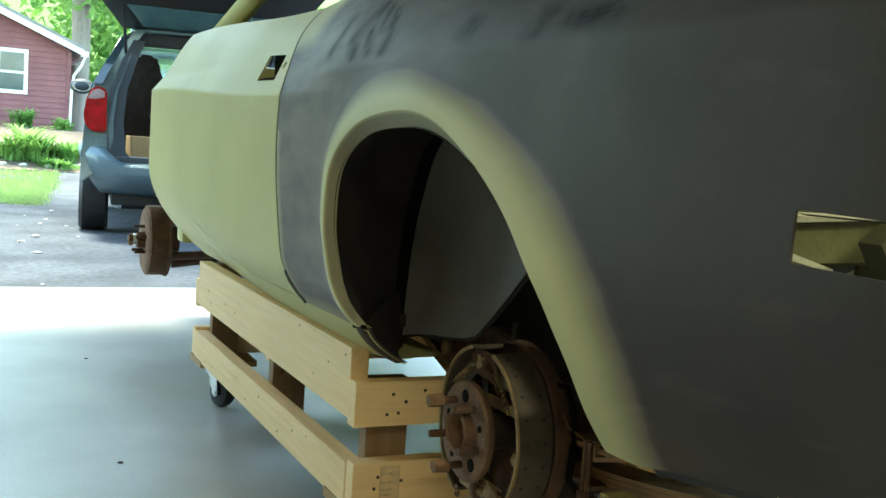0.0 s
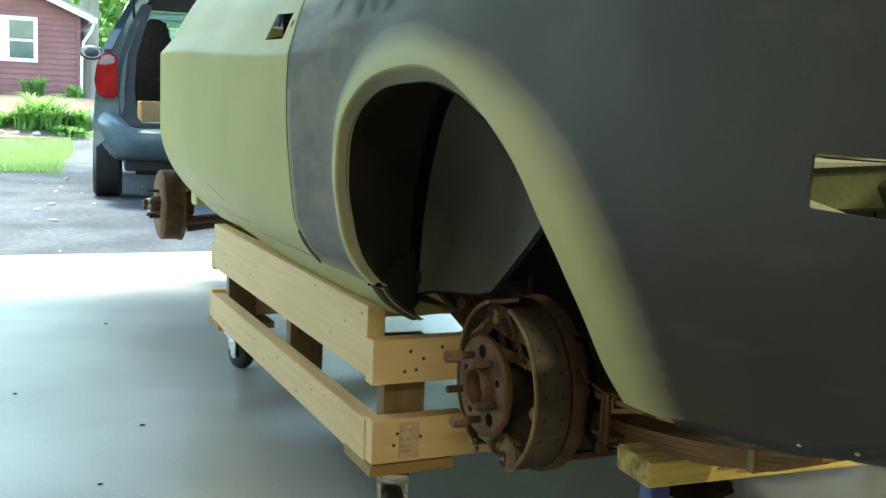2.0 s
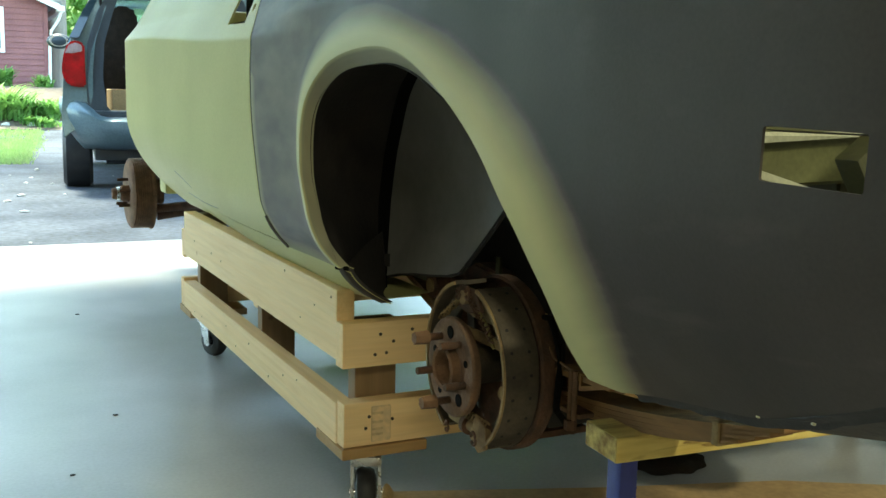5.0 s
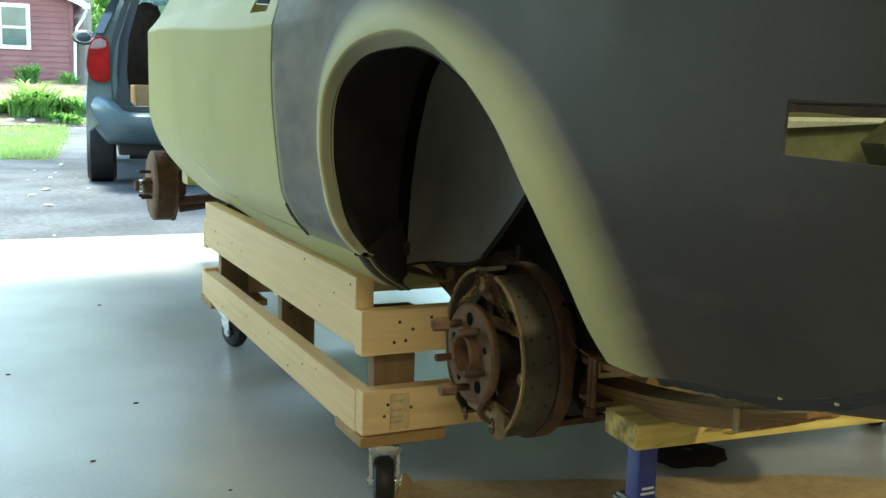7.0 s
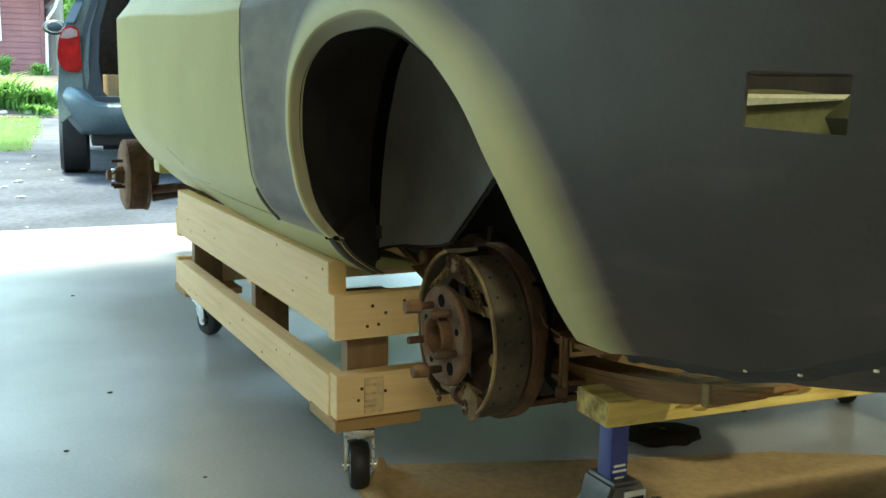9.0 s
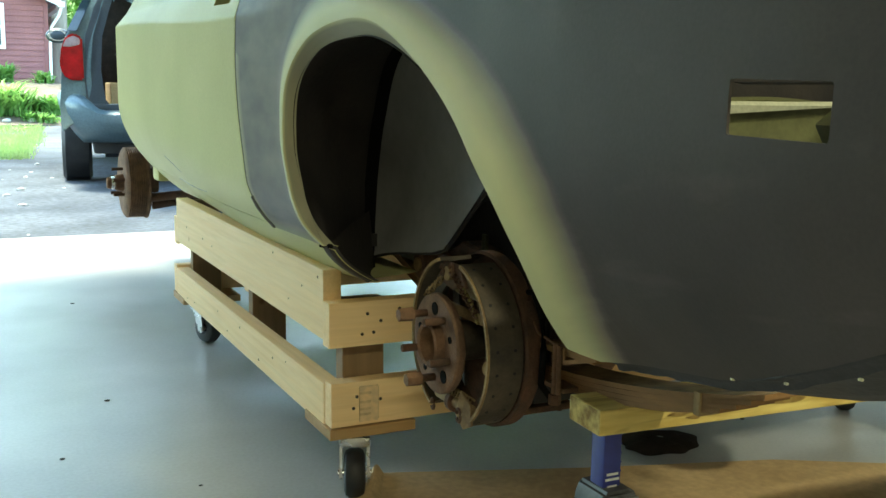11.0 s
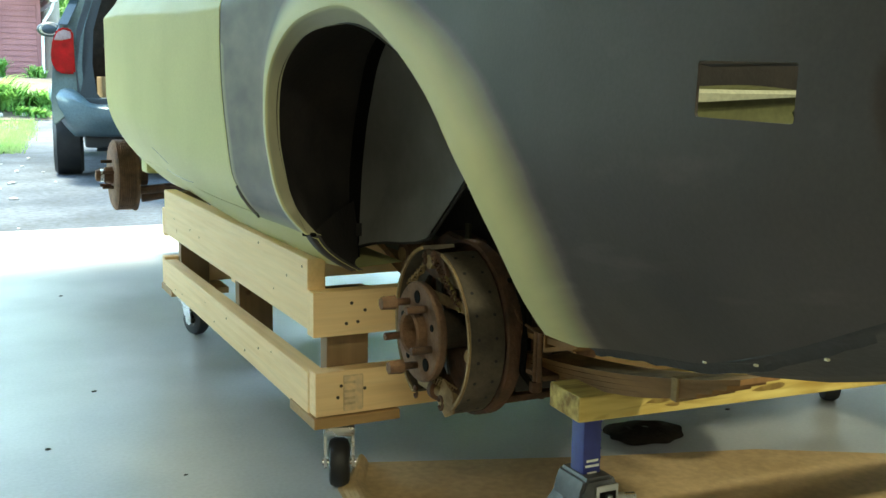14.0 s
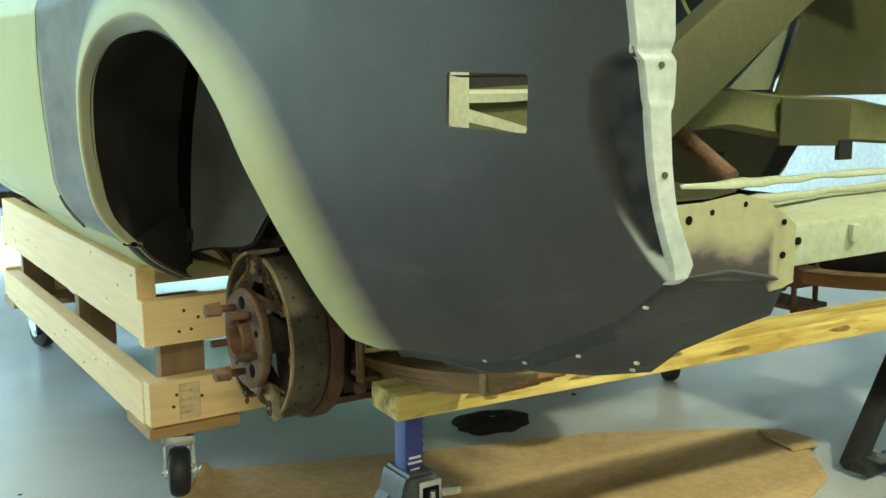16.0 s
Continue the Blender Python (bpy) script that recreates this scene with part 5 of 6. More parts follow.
def caster(cx, cy, turn):
    m = Matrix.Translation((cx, cy, 0)) @ Matrix.Rotation(radians(turn), 4, "Z")
    bm = box(-0.035, -0.04, 0.137, 0.035, 0.04, 0.142, 0.001, m=m)
    unit = part("caster", bm, M["chrome"], dolly, "zinc swivel caster with a black wheel")
    bm = bmesh.new()
    for s in (-1, 1):
        pts = [(-0.024, 0.128), (0.024, 0.128), (0.014, 0.10), (-0.009, 0.04), (-0.020, 0.036), (-0.031, 0.042), (-0.030, 0.06)]
        prism(pts, "x", s * 0.028 - 0.003, s * 0.028 + 0.003, bm)
    for v in bm.verts:
        v.co = m @ v.co
    box(-0.032, -0.036, 0.108, 0.032, 0.034, 0.129, 0.006, bm=bm, m=m)
    part("fork", bm, M["chrome"], unit)
    for name, p0, p1, r in (("swivel", (0, 0, 0.128), (0, 0, 0.138), 0.024), ("wheel_bolt", (-0.034, -0.02, 0.05), (0.034, -0.02, 0.05), 0.006)):
        part(name, rod(m @ Vector(p0), m @ Vector(p1), r), M["chrome"], unit)
    bm = lathe([(-0.012, 0.012), (-0.021, 0.02), (-0.021, 0.036), (-0.018, 0.045), (-0.009, 0.05), (0.009, 0.05), (0.018, 0.045), (0.021, 0.036), (0.021, 0.02), (0.012, 0.012), (-0.012, 0.012)], (0, -0.02, 0.05), seg=36)
    for v in bm.verts:
        v.co = m @ v.co
    part("wheel", bm, M["rubber"], unit)


for cx, cy, turn in ((0.075, 0.065, -20), (DW - 0.08, 0.075, -30), (0.08, DL - 0.02, 24), (DW - 0.08, DL - 0.02, 20)):
    caster(cx, cy, turn)

NAILS = ((0.077, 0.39), (0.105, 0.374), (0.066, 0.35), (0.09, 0.352), (0.145, 0.395), (0.055, 0.225), (0.048, 0.202), (0.105, 0.215))
for x, z in NAILS:
    part("nail_head", rod((x, -0.0012, z), (x, 0.004, z), 0.0034, seg=10), M["oily"], dolly)
rnd = random.Random(8)
for k in range(13):
    for z0, z1, y1 in ((0.35, 0.46, 1.38), (0.17, 0.235, 1.4)):
        y, z = 0.09 + (y1 - 0.12) * (k + rnd.uniform(-0.35, 0.35)) / 12.5, rnd.uniform(z0, z1)
        if rnd.random() < 0.55:
            part("nail_head", rod((-0.0008, y, z), (0.004, y, z), rnd.uniform(0.0016, 0.0032), seg=10), M["rust_light"], dolly)
part("stamp", box(0.06, -0.0004, 0.172, 0.1, 0.002, 0.246), M["stamp"], dolly, "faded grey grade stamp")
for x in (0.06, 0.1):
    part("stamp_bar", box(x, -0.0006, 0.175, x + 0.0015, 0.002, 0.243), M["ink"], dolly)
for z in (0.243, 0.228, 0.21, 0.196, 0.185):
    part("stamp_bar", box(0.06, -0.0006, z, 0.1 if z > 0.24 else 0.085, 0.002, z + (0.0015 if z > 0.24 else 0.005)), M["ink"], dolly)

# ---- plank across the springs, on a jack ----
plank = thing("plank", (0.8, -0.62, 0.36), "knotty yellow treated plank resting on a jack under the springs", "plank")
m = Matrix.Translation((0.172, -0.609, 0.338)) @ Matrix.Rotation(radians(-4.1), 4, "Z")
part("board", box(0, -0.044, 0, 1.50, 0.044, 0.038, 0.003, m=m), [M["treated"], M["end_grain"]], plank, smooth=False)
for f in plank.children[0].data.polygons:
    f.material_index = 1 if abs(f.normal.x) > 0.9 else 0
# knots cut lengthwise: dark slanting lenses along the board's face
for x, z, length, high, tilt in ((0.135, 0.021, 0.022, 0.0042, 0.5), (0.158, 0.012, 0.013, 0.0028, -0.3), (0.335, 0.020, 0.032, 0.0045, 0.35), (0.52, 0.027, 0.02, 0.003, 0.2), (0.66, 0.016, 0.038, 0.005, 0.3), (0.93, 0.021, 0.03, 0.0048, -0.25), (1.16, 0.018, 0.026, 0.0045, 0.3)):
    bm = bmesh.new()
    ring = []
    for k in range(22):
        a = math.tau * k / 22
        u, v = length * math.cos(a), high * math.sin(a) * (1 + 0.5 * math.cos(a)) * (1 + 0.35 * noise.noise(Vector((x * 9, math.cos(a) * 2, math.sin(a) * 2))))
        ring.append(bm.verts.new(m @ Vector((x + u - v * tilt, -0.0449, z + v + u * tilt * 0.18))))
    bm.faces.new(ring)
    bmesh.ops.solidify(bm, geom=bm.faces[:], thickness=0.0012)
    part("knot", bm, M["knot"], plank)


stand = thing("jack_stand", (0.2, -0.61, 0), "jack stand with a blue post on a dark steel base", "jack stand")
part("post", box(0.198, -0.627, 0.12, 0.229, -0.593, 0.336, 0.003), M["blue"], stand, "blue enamelled square post")
for k in range(5):
    part("ratchet_tooth", prism([(0.229, 0.262 + k * 0.014), (0.235, 0.266 + k * 0.014), (0.229, 0.274 + k * 0.014)], "y", -0.62, -0.60), M["blue"], stand)
for z, w in ((0.265, 0.020), (0.257, 0.024), (0.246, 0.016)):
    part("lettering_bar", box(0.2135 - w / 2, -0.6283, z, 0.2135 + w / 2, -0.6272, z + 0.0035), M["white"], stand)
part("saddle", box(0.194, -0.632, 0.331, 0.246, -0.588, 0.3375, 0.002), M["blue"], stand)
for sx in (-1, 1):
    for sy in (-1, 1):
        bm = bmesh.new()
        c = Vector((0.214, -0.61, 0))
        top = c + Vector((sx * 0.03, sy * 0.03, 0.215))
        low = c + Vector((sx * 0.115, sy * 0.115, 0.004))
        for dx, dy in ((sx, 0), (0, sy)):
            side = Vector((-dx * 0.045, -dy * 0.045, 0))
            t = Vector((0.003 * (dy != 0), 0.003 * (dx != 0), 0))
            vs = [bm.verts.new(p) for p in (top, top + side * 0.6, low + side, low)]
            vs2 = [bm.verts.new(v.co + t) for v in vs]
            bm.faces.new(vs), bm.faces.new(vs2[::-1])
            for k in range(4):
                bm.faces.new((vs[k], vs[(k + 1) % 4], vs2[(k + 1) % 4], vs2[k]))
        part("leg", bm, M["steel"], stand, "dark grey steel leg", smooth=False)
collar = part("collar", prism([(0.182, 0.19), (0.180, 0.222), (0.190, 0.247), (0.240, 0.247), (0.252, 0.222), (0.250, 0.19)], "y", -0.648, -0.574, bevel=0.005), M["steel"], stand, "cast grey ratchet collar")
part("pawl_frame", box(0.206, -0.652, 0.196, 0.246, -0.647, 0.236, 0.003), M["chrome"], collar, "bright worn pawl frame")
# black patch for the shade in the pawl opening
part("pawl_window", box(0.212, -0.6535, 0.200, 0.240, -0.6515, 0.226), M["hole"], collar)
part("pawl", rod((0.226, -0.656, 0.203), (0.226, -0.656, 0.221), 0.005, seg=12), M["chrome"], collar)
part("lever", rod((0.245, -0.63, 0.205), (0.292, -0.628, 0.198), 0.007, seg=14), M["chrome"], collar, "bright lever handle")

# ---- loose things on the floor ----
rows = [(0.115, 0.02), (0.165, 0.125), (0.6, -0.035), (1.0, -0.16), (1.33, -0.345), (1.37, -0.45), (1.30, -0.53), (1.28, -0.56), (1.22, -0.63), (0.9, -0.75), (0.45, -0.72), (0.02, -0.5)]
bm = prism(rows, "z", 0.001, 0.006)
flap = [[(x0 + (x1 - x0) * u, y0 + (y1 - y0) * u, 0.003 + 0.030 * math.sin(math.pi * min(1.0, u * 1.15)) * (1 - 0.3 * k) + dz) for u in np.linspace(0, 1, 9)] for dz in (0.0, 0.003) for k, (x0, y0, x1, y1) in enumerate(((0.163, 0.118, 0.105, 0.085), (0.14, 0.07, 0.082, 0.05), (0.116, 0.02, 0.055, 0.02), (0.07, -0.24, 0.02, -0.24), (0.022, -0.49, -0.03, -0.48)))]
sheet(flap[:5], bm), sheet(flap[5:], bm)
tagged(solid("cardboard_sheet", bm, M["card"]), "flattened brown cardboard with a bent-up end on the floor", "cardboard")
tagged(solid("cardboard_scrap", prism([(1.31, -0.371), (1.36, -0.40), (1.375, -0.47), (1.345, -0.512), (1.272, -0.497)], "z", 0.008, 0.013), M["card"]), "small torn cardboard flap", "cardboard")
bm = bmesh.new()
random.seed(5)
rim = [(0.845 + 0.105 * math.cos(a) * (1 + 0.30 * noise.noise(Vector((1.9 * math.cos(a), 1.9 * math.sin(a), 5)))), 0.045 + 0.082 * math.sin(a) * (1 + 0.30 * noise.noise(Vector((1.9 * math.cos(a), 1.9 * math.sin(a), 5))))) for a in np.linspace(0, math.tau, 65)[:-1]]
rows = [[(0.845 + (x - 0.845) * k, 0.045 + (y - 0.045) * k, 0.002 + 0.018 * (1 - k ** 2) * (0.9 + 0.5 * noise.noise(Vector((x * 16 * k, y * 16 * k, k))))) for x, y in rim] for k in (1, 0.97, 0.9, 0.8, 0.65, 0.5, 0.35, 0.2, 0.08)]
tagged(solid("oily_rag", sheet(rows, bm, closed=True), M["rag"], True), "dark oily rag crumpled on the floor", "rag")

rnd = random.Random(21)
bm = bmesh.new()
for x, y in [(-0.205, 0.226), (-0.3, 0.9), (-0.12, -0.1), (-0.45, 0.5), (0.1, -0.2), (1.15, 0.1), (-0.25, 2.2), (-0.6, 1.3), (0.95, -0.25)]:
    r = rnd.uniform(0.003, 0.007)
    bmesh.ops.create_icosphere(bm, subdivisions=1, radius=r, matrix=Matrix.Translation((x, y, r * 0.35)) @ Matrix.Diagonal((1.4, 1, 0.4, 1)))
tagged(solid("floor_debris", bm, M["dark"]), "dark grit scattered on the concrete floor", "debris", kind="stuff")

bm = bmesh.new()
rnd = random.Random(33)
for _ in range(24):
    x, y, r = rnd.uniform(-1.6, 1.2), rnd.uniform(4.4, 11.0), 0.008 + 0.03 * rnd.random() ** 2
    bmesh.ops.create_icosphere(bm, subdivisions=1, radius=r, matrix=Matrix.Translation((x, y, -0.05 + r * 0.2)) @ Matrix.Rotation(rnd.uniform(0, 6), 4, "Z") @ Matrix.Diagonal((1.5, 0.8, 0.5, 1)))
tagged(solid("gravel_chips", bm, M["stone"]), "pale stone chips lying on the gravel drive", "stones", kind="stuff")

shop_stand = thing("engine_stand", (1.9, -0.75, 0), "black steel engine stand leg with a caster", "stand")
part("leg", box(-0.015, -0.022, 0, 0.015, 0.022, 0.62, 0.004, m=Matrix.Translation((1.28, -0.64, 0.015)) @ Matrix.Rotation(radians(46), 4, "Y") @ Matrix.Rotation(radians(-8), 4, "X")), M["dark"], shop_stand)
part("foot", box(1.27, -0.685, 0.012, 1.75, -0.645, 0.034, 0.003), M["dark"], shop_stand)
part("foot_plate", box(1.30, -0.695, 0.034, 1.355, -0.635, 0.039, 0.001), M["steel"], shop_stand)
part("foot_bolt", rod((1.33, -0.665, 0.039), (1.33, -0.665, 0.050), 0.009, seg=6), M["chrome"], shop_stand)
part("caster_wheel", lathe([(-0.012, 0.0), (-0.012, 0.022), (-0.008, 0.026), (0.008, 0.026), (0.012, 0.022), (0.012, 0.0)], (1.345, -0.715, 0.026), seg=24), M["rubber"], shop_stand)
part("caster_fork", box(1.325, -0.722, 0.026, 1.331, -0.700, 0.06, 0.001), M["chrome"], shop_stand)

# ---- work lamp and added fill light ----
LAMP = Vector((0.95, -2.3, 2.42))
lamp_box = thing("hanging_lamp", LAMP + Vector((0, 0, 0.48)), "white enamelled work lamp hanging from the ceiling behind the car", "lamp")
shade = lathe([(0.0, 0.03), (0.03, 0.05), (0.12, 0.15), (0.125, 0.153), (0.12, 0.147), (0.032, 0.046), (0.004, 0.026), (0.0, 0.03)], (0, 0, 0))
for v in shade.verts:
    v.co = LAMP + Vector((v.co.y, v.co.z, 0.1 - v.co.x))
part("shade", shade, M["white"], lamp_box)
part("cord", rod(LAMP + Vector((0, 0, 0.09)), LAMP + Vector((0, 0, 0.48)), 0.006), M["dark"], lamp_box)
bulb = bpy.data.lights.new("lamp_bulb", "AREA")
bulb.shape, bulb.size, bulb.energy, bulb.color = "DISK", 0.24, 4.7, (1.0, 0.93, 0.78)
# unseen fixture, added as warm fill from behind on the left
FILL = Vector((-1.5, -3.7, 2.82))
fixture = thing("shop_light", FILL + Vector((0, 0, 0.07)), "unseen ceiling fill light added to warm the flank", "light fixture")
part("housing", box(FILL.x - 0.7, FILL.y - 0.08, FILL.z + 0.02, FILL.x + 0.7, FILL.y + 0.08, FILL.z + 0.07, 0.01), M["white"], fixture)
fill_area = bpy.data.lights.new("shop_light_tubes", "AREA")
fill_area.shape, fill_area.size, fill_area.size_y, fill_area.energy, fill_area.color = "RECTANGLE", 1.3, 0.12, 6.6, (1.0, 0.93, 0.80)
new("shop_light_tubes", fill_area).matrix_world = Matrix.Translation(FILL)
new("lamp_bulb", bulb).matrix_world = look(LAMP, LAMP - Vector((0, -0.001, 1)))

# ---- minivan outside ----
VAN = Matrix.Translation((0.235, 7.42, 0.01)) @ Matrix.Rotation(radians(-6.5), 4, "Z")
van = thing("minivan", VAN.translation, "metallic blue-grey minivan with its tailgate raised on the driveway", "minivan")


def vpart(name, bm, material, parent=None, label="", smooth=True):
    for v in bm.verts:
        v.co = VAN @ v.co
    return part(name, bm, material, parent or van, label, smooth)


W = 1.95
PROFILE = [(0.06, 0.30), (0.0, 0.42), (-0.01, 0.64), (0.015, 0.95), (0.06, 1.24), (0.17, 1.48), (0.30, 1.72), (0.42, 1.79), (W / 2, 1.83)]


def van_side(y0, y1, lo, hi, inset=0.0):
    """One flank as a strip of the cross-section between two lengths."""
    pts = [p for p in PROFILE if lo <= p[1] <= hi]
    return [[(x + inset, y, z) for x, z in pts] for y in np.linspace(y0, y1, 12)]


for mirror in (False, True):
    f = (lambda p: (W - p[0], p[1], p[2])) if mirror else (lambda p: p)
    bm = sheet([[f(p) for p in r] for r in van_side(1.25, 4.2, 0.0, 1.25)])
    sheet([[f(p) for p in r] for r in van_side(0.12, 1.25, 0.6, 1.25)], bm)
    ob = vpart("side_panel", bm, M["van"])
    ob.modifiers.new("thick", "SOLIDIFY").thickness = 0.04
    bm = sheet([[f((0.06, 0.12, 1.24)), f((0.10, 1.0, 1.24))], [f((0.30, 0.35, 1.72)), f((0.30, 1.0, 1.72))]])
    ob = vpart("rear_quarter_glass", bm, M["side_glass"])
    ob.modifiers.new("thick", "SOLIDIFY").thickness = 0.01
    bm = prism([(0.0, 0.42), (-0.01, 0.64), (0.015, 0.95), (0.06, 1.24), (0.17, 1.48), (0.30, 1.72), (0.42, 1.79), (0.52, 1.80), (0.43, 1.70), (0.36, 1.50), (0.27, 1.24), (0.25, 0.95), (0.26, 0.62)], "y", 0.06, 0.16, bevel=0.008)
    for v in bm.verts:
        v.co = Vector(f((v.co.x, v.co.y + 0.28 * max(0, v.co.z - 1.1), v.co.z)))
    vpart("rear_pillar", bm, M["van"])
    bm = prism([(0.068, 1.28), (0.178, 1.50), (0.307, 1.725), (0.39, 1.765), (0.345, 1.69), (0.25, 1.50), (0.15, 1.28)], "y", 0.035, 0.055, bevel=0.004)
    for v in bm.verts:
        v.co = Vector(f((v.co.x, v.co.y + 0.28 * max(0, v.co.z - 1.1), v.co.z)))
    vpart("corner_glass", bm, M["side_glass"], label="dark glossy corner glass")
    bm = prism([(0.205, 0.60), (0.20, 0.95), (0.215, 1.24), (0.30, 1.50), (0.40, 1.70), (0.50, 1.69), (0.43, 1.50), (0.35, 1.24), (0.335, 0.95), (0.36, 0.70), (0.44, 0.62)], "y", 0.045, 0.12, bevel=0.004)
    for v in bm.verts:
        v.co = Vector(f((v.co.x, v.co.y + 0.28 * max(0, v.co.z - 1.1), v.co.z)))
    vpart("door_seal", bm, M["jamb"])
    lamp_shape = [(0.02, 0.92), (0.0, 1.00), (0.02, 1.14), (0.06, 1.235), (0.13, 1.26), (0.19, 1.225), (0.195, 0.865), (0.12, 0.86), (0.06, 0.875)]
    bm = prism([f((a, 0, b))[::2] for a, b in lamp_shape], "y", 0.02, 0.09, bevel=0.015)
    tail = vpart("tail_lamp", bm, M["red"], label="red tail lamp")
    bm = prism([f((a, 0, b))[::2] for a, b in ((0.03, 1.145), (0.065, 1.215), (0.12, 1.237), (0.17, 1.215), (0.172, 1.165), (0.10, 1.145))], "y", 0.012, 0.03, bevel=0.006)
    vpart("reversing_lens", bm, M["lens"], tail, "clear lens")
    cx = 0.0 if not mirror else W - 0.22
    bm = lathe([(-0.02, 0.2), (-0.02, 0.30), (0.01, 0.33), (0.21, 0.33), (0.24, 0.30), (0.24, 0.2), (-0.02, 0.2)], (cx, 0.84, 0.27), seg=40)
    wheel = vpart("wheel", bm, M["rubber"], label="black tyre")
    vpart("rim", lathe([(0.03, 0.0), (0.02, 0.12), (0.01, 0.205), (0.05, 0.21)], (cx, 0.84, 0.27), seg=32), M["chrome"], wheel)
    bm = lathe([(-0.02, 0.2), (-0.02, 0.30), (0.01, 0.33), (0.21, 0.33), (0.24, 0.30), (0.24, 0.2), (-0.02, 0.2)], (cx, 3.9, 0.27), seg=40)
    vpart("wheel", bm, M["rubber"])
# bumper
pts = []
for z, out in ((0.345, 0.16), (0.36, 0.08), (0.39, 0.02), (0.44, -0.03), (0.50, -0.058), (0.57, -0.068), (0.63, -0.06), (0.665, -0.035), (0.685, 0.01), (0.692, 0.08)):
    row = []
    for u in np.linspace(0, 1, 33):
        end = -0.015 + 0.20 * max(0.0, (0.66 - z) / 0.32) ** 1.3
        x = end + (W - 2 * end) * u
        k = 1 - abs(2 * u - 1) ** 6
        row.append((x, out + 0.20 * (1 - k), z + max(0.0, z - 0.5) * (0.28 - 0.85 * ease((u - 0.06) / 0.12) * ease((0.94 - u) / 0.12))))
    pts.append(row)
bumper = vpart("rear_bumper", sheet(pts), M["van_grey"], label="blue-grey painted rear bumper")
bumper.modifiers.new("thick", "SOLIDIFY").thickness = 0.03
vpart("load_sill", box(0.2, 0.02, 0.55, W - 0.2, 0.3, 0.665, 0.03), M["jamb"])
vpart("underbody", box(0.25, 0.2, 0.22, W - 0.25, 4.4, 0.34, 0.03), M["dark"])
vpart("muffler", rod((0.35, 0.35, 0.27), (1.0, 0.35, 0.27), 0.09), M["dark"])
vpart("cargo_floor", box(0.1, 0.1, 0.56, W - 0.1, 4.2, 0.60), M["dark"])
bm = sheet([[(x, y, 1.83 - 0.10 * abs(2 * x / W - 1) ** 3 - 0.10 * ease((y - 2.4) / 0.8)) for x in np.linspace(0.38, W - 0.38, 12)] for y in np.linspace(0.30, 3.0, 10)])
ob = vpart("roof", bm, M["van"])
ob.modifiers.new("thick", "SOLIDIFY").thickness = 0.05
vpart("header", box(0.42, 0.28, 1.66, W - 0.42, 0.40, 1.77, 0.02), M["dark"])
for x in (0.42, W - 0.47):
    vpart("front_pillar", prism([(3.0, 1.70), (3.12, 1.70), (4.05, 1.0), (3.9, 1.0)], "x", x - 0.15 if x < 1 else x + 0.15, x - 0.09 if x < 1 else x + 0.21), M["van"])
ob = vpart("windshield", sheet([[(x, y, z) for x in np.linspace(0.30, W - 0.30, 6)] for y, z in ((3.08, 1.70), (3.55, 1.36), (3.98, 1.02))]), M["windshield"], label="blue-green tinted windshield")
ob.modifiers.new("thick", "SOLIDIFY").thickness = 0.006
ob.visible_shadow = False
vpart("hood", box(0.1, 3.95, 0.55, W - 0.1, 4.9, 1.0, 0.12), M["van"])
vpart("dashboard", box(0.15, 3.5, 0.6, W - 0.15, 3.95, 1.02, 0.05), M["dark"])


def van_seat(x, y, h):
    bm = box(x, y, 0.62, x + 0.5, y + 0.5, 0.85, 0.05)
    prism([(x, 0.8), (x + 0.52, 0.8), (x + 0.50, h - 0.42), (x + 0.39, h - 0.26), (x + 0.37, h - 0.06), (x + 0.32, h), (x + 0.17, h), (x + 0.12, h - 0.06), (x + 0.10, h - 0.26), (x + 0.01, h - 0.42)], "y", y - 0.02, y + 0.14, bm, 0.03)
    vpart("seat", bm, M["rag"], label="black high-backed seat")


van_seat(0.32, 1.35, 1.66)
van_seat(1.1, 1.5, 1.42)
van_seat(0.36, 2.7, 1.40)
van_seat(1.1, 2.7, 1.40)
# raised tailgate
HM = VAN @ Matrix.Translation((0, 0.34, 1.80)) @ Matrix.Rotation(radians(-16), 4, "X")
gate = None
for name, shape, y0, y1, mm in (("tailgate", [(0.30, 0.0), (W - 0.30, 0.0), (W - 0.10, -0.62), (W - 0.03, -1.15), (W - 0.1, -1.22), (0.1, -1.22), (0.03, -1.15), (0.10, -0.62)], 0.0, 0.07, "dark"),
                        ("tailgate_skin", [(0.28, 0.02), (W - 0.28, 0.02), (W - 0.08, -0.62), (W, -1.18), (0, -1.18), (0.08, -0.62)], 0.072, 0.085, "van"),
                        ("gate_window", [(0.48, -0.10), (W - 0.48, -0.10), (W - 0.32, -0.56), (0.32, -0.56)], -0.006, -0.002, "tint")):
    bm = prism(shape, "z", y0, y1, bevel=0.01 if name == "tailgate" else 0)
    for v in bm.verts:
        v.co = HM @ v.co
    if gate is None:
        gate = part(name, bm, M[mm], van, "raised dark-lined tailgate")
    else:
        part(name, bm, M[mm], gate)
for x in (0.34, W - 0.34):
    bm = rod((x, 0.22, 1.55), (x - 0.06 if x < 1 else x + 0.06, -0.25, 2.06), 0.013)
    vpart("gas_strut", bm, M["dark"])
bm = bmesh.new()
bmesh.ops.create_uvsphere(bm, u_segments=20, v_segments=12, radius=1, matrix=Matrix.Translation((-0.06, 3.0, 1.37)) @ Matrix.Diagonal((0.13, 0.07, 0.085, 1)))
box(0.02, 2.98, 1.31, 0.22, 3.03, 1.36, 0.01, bm=bm)
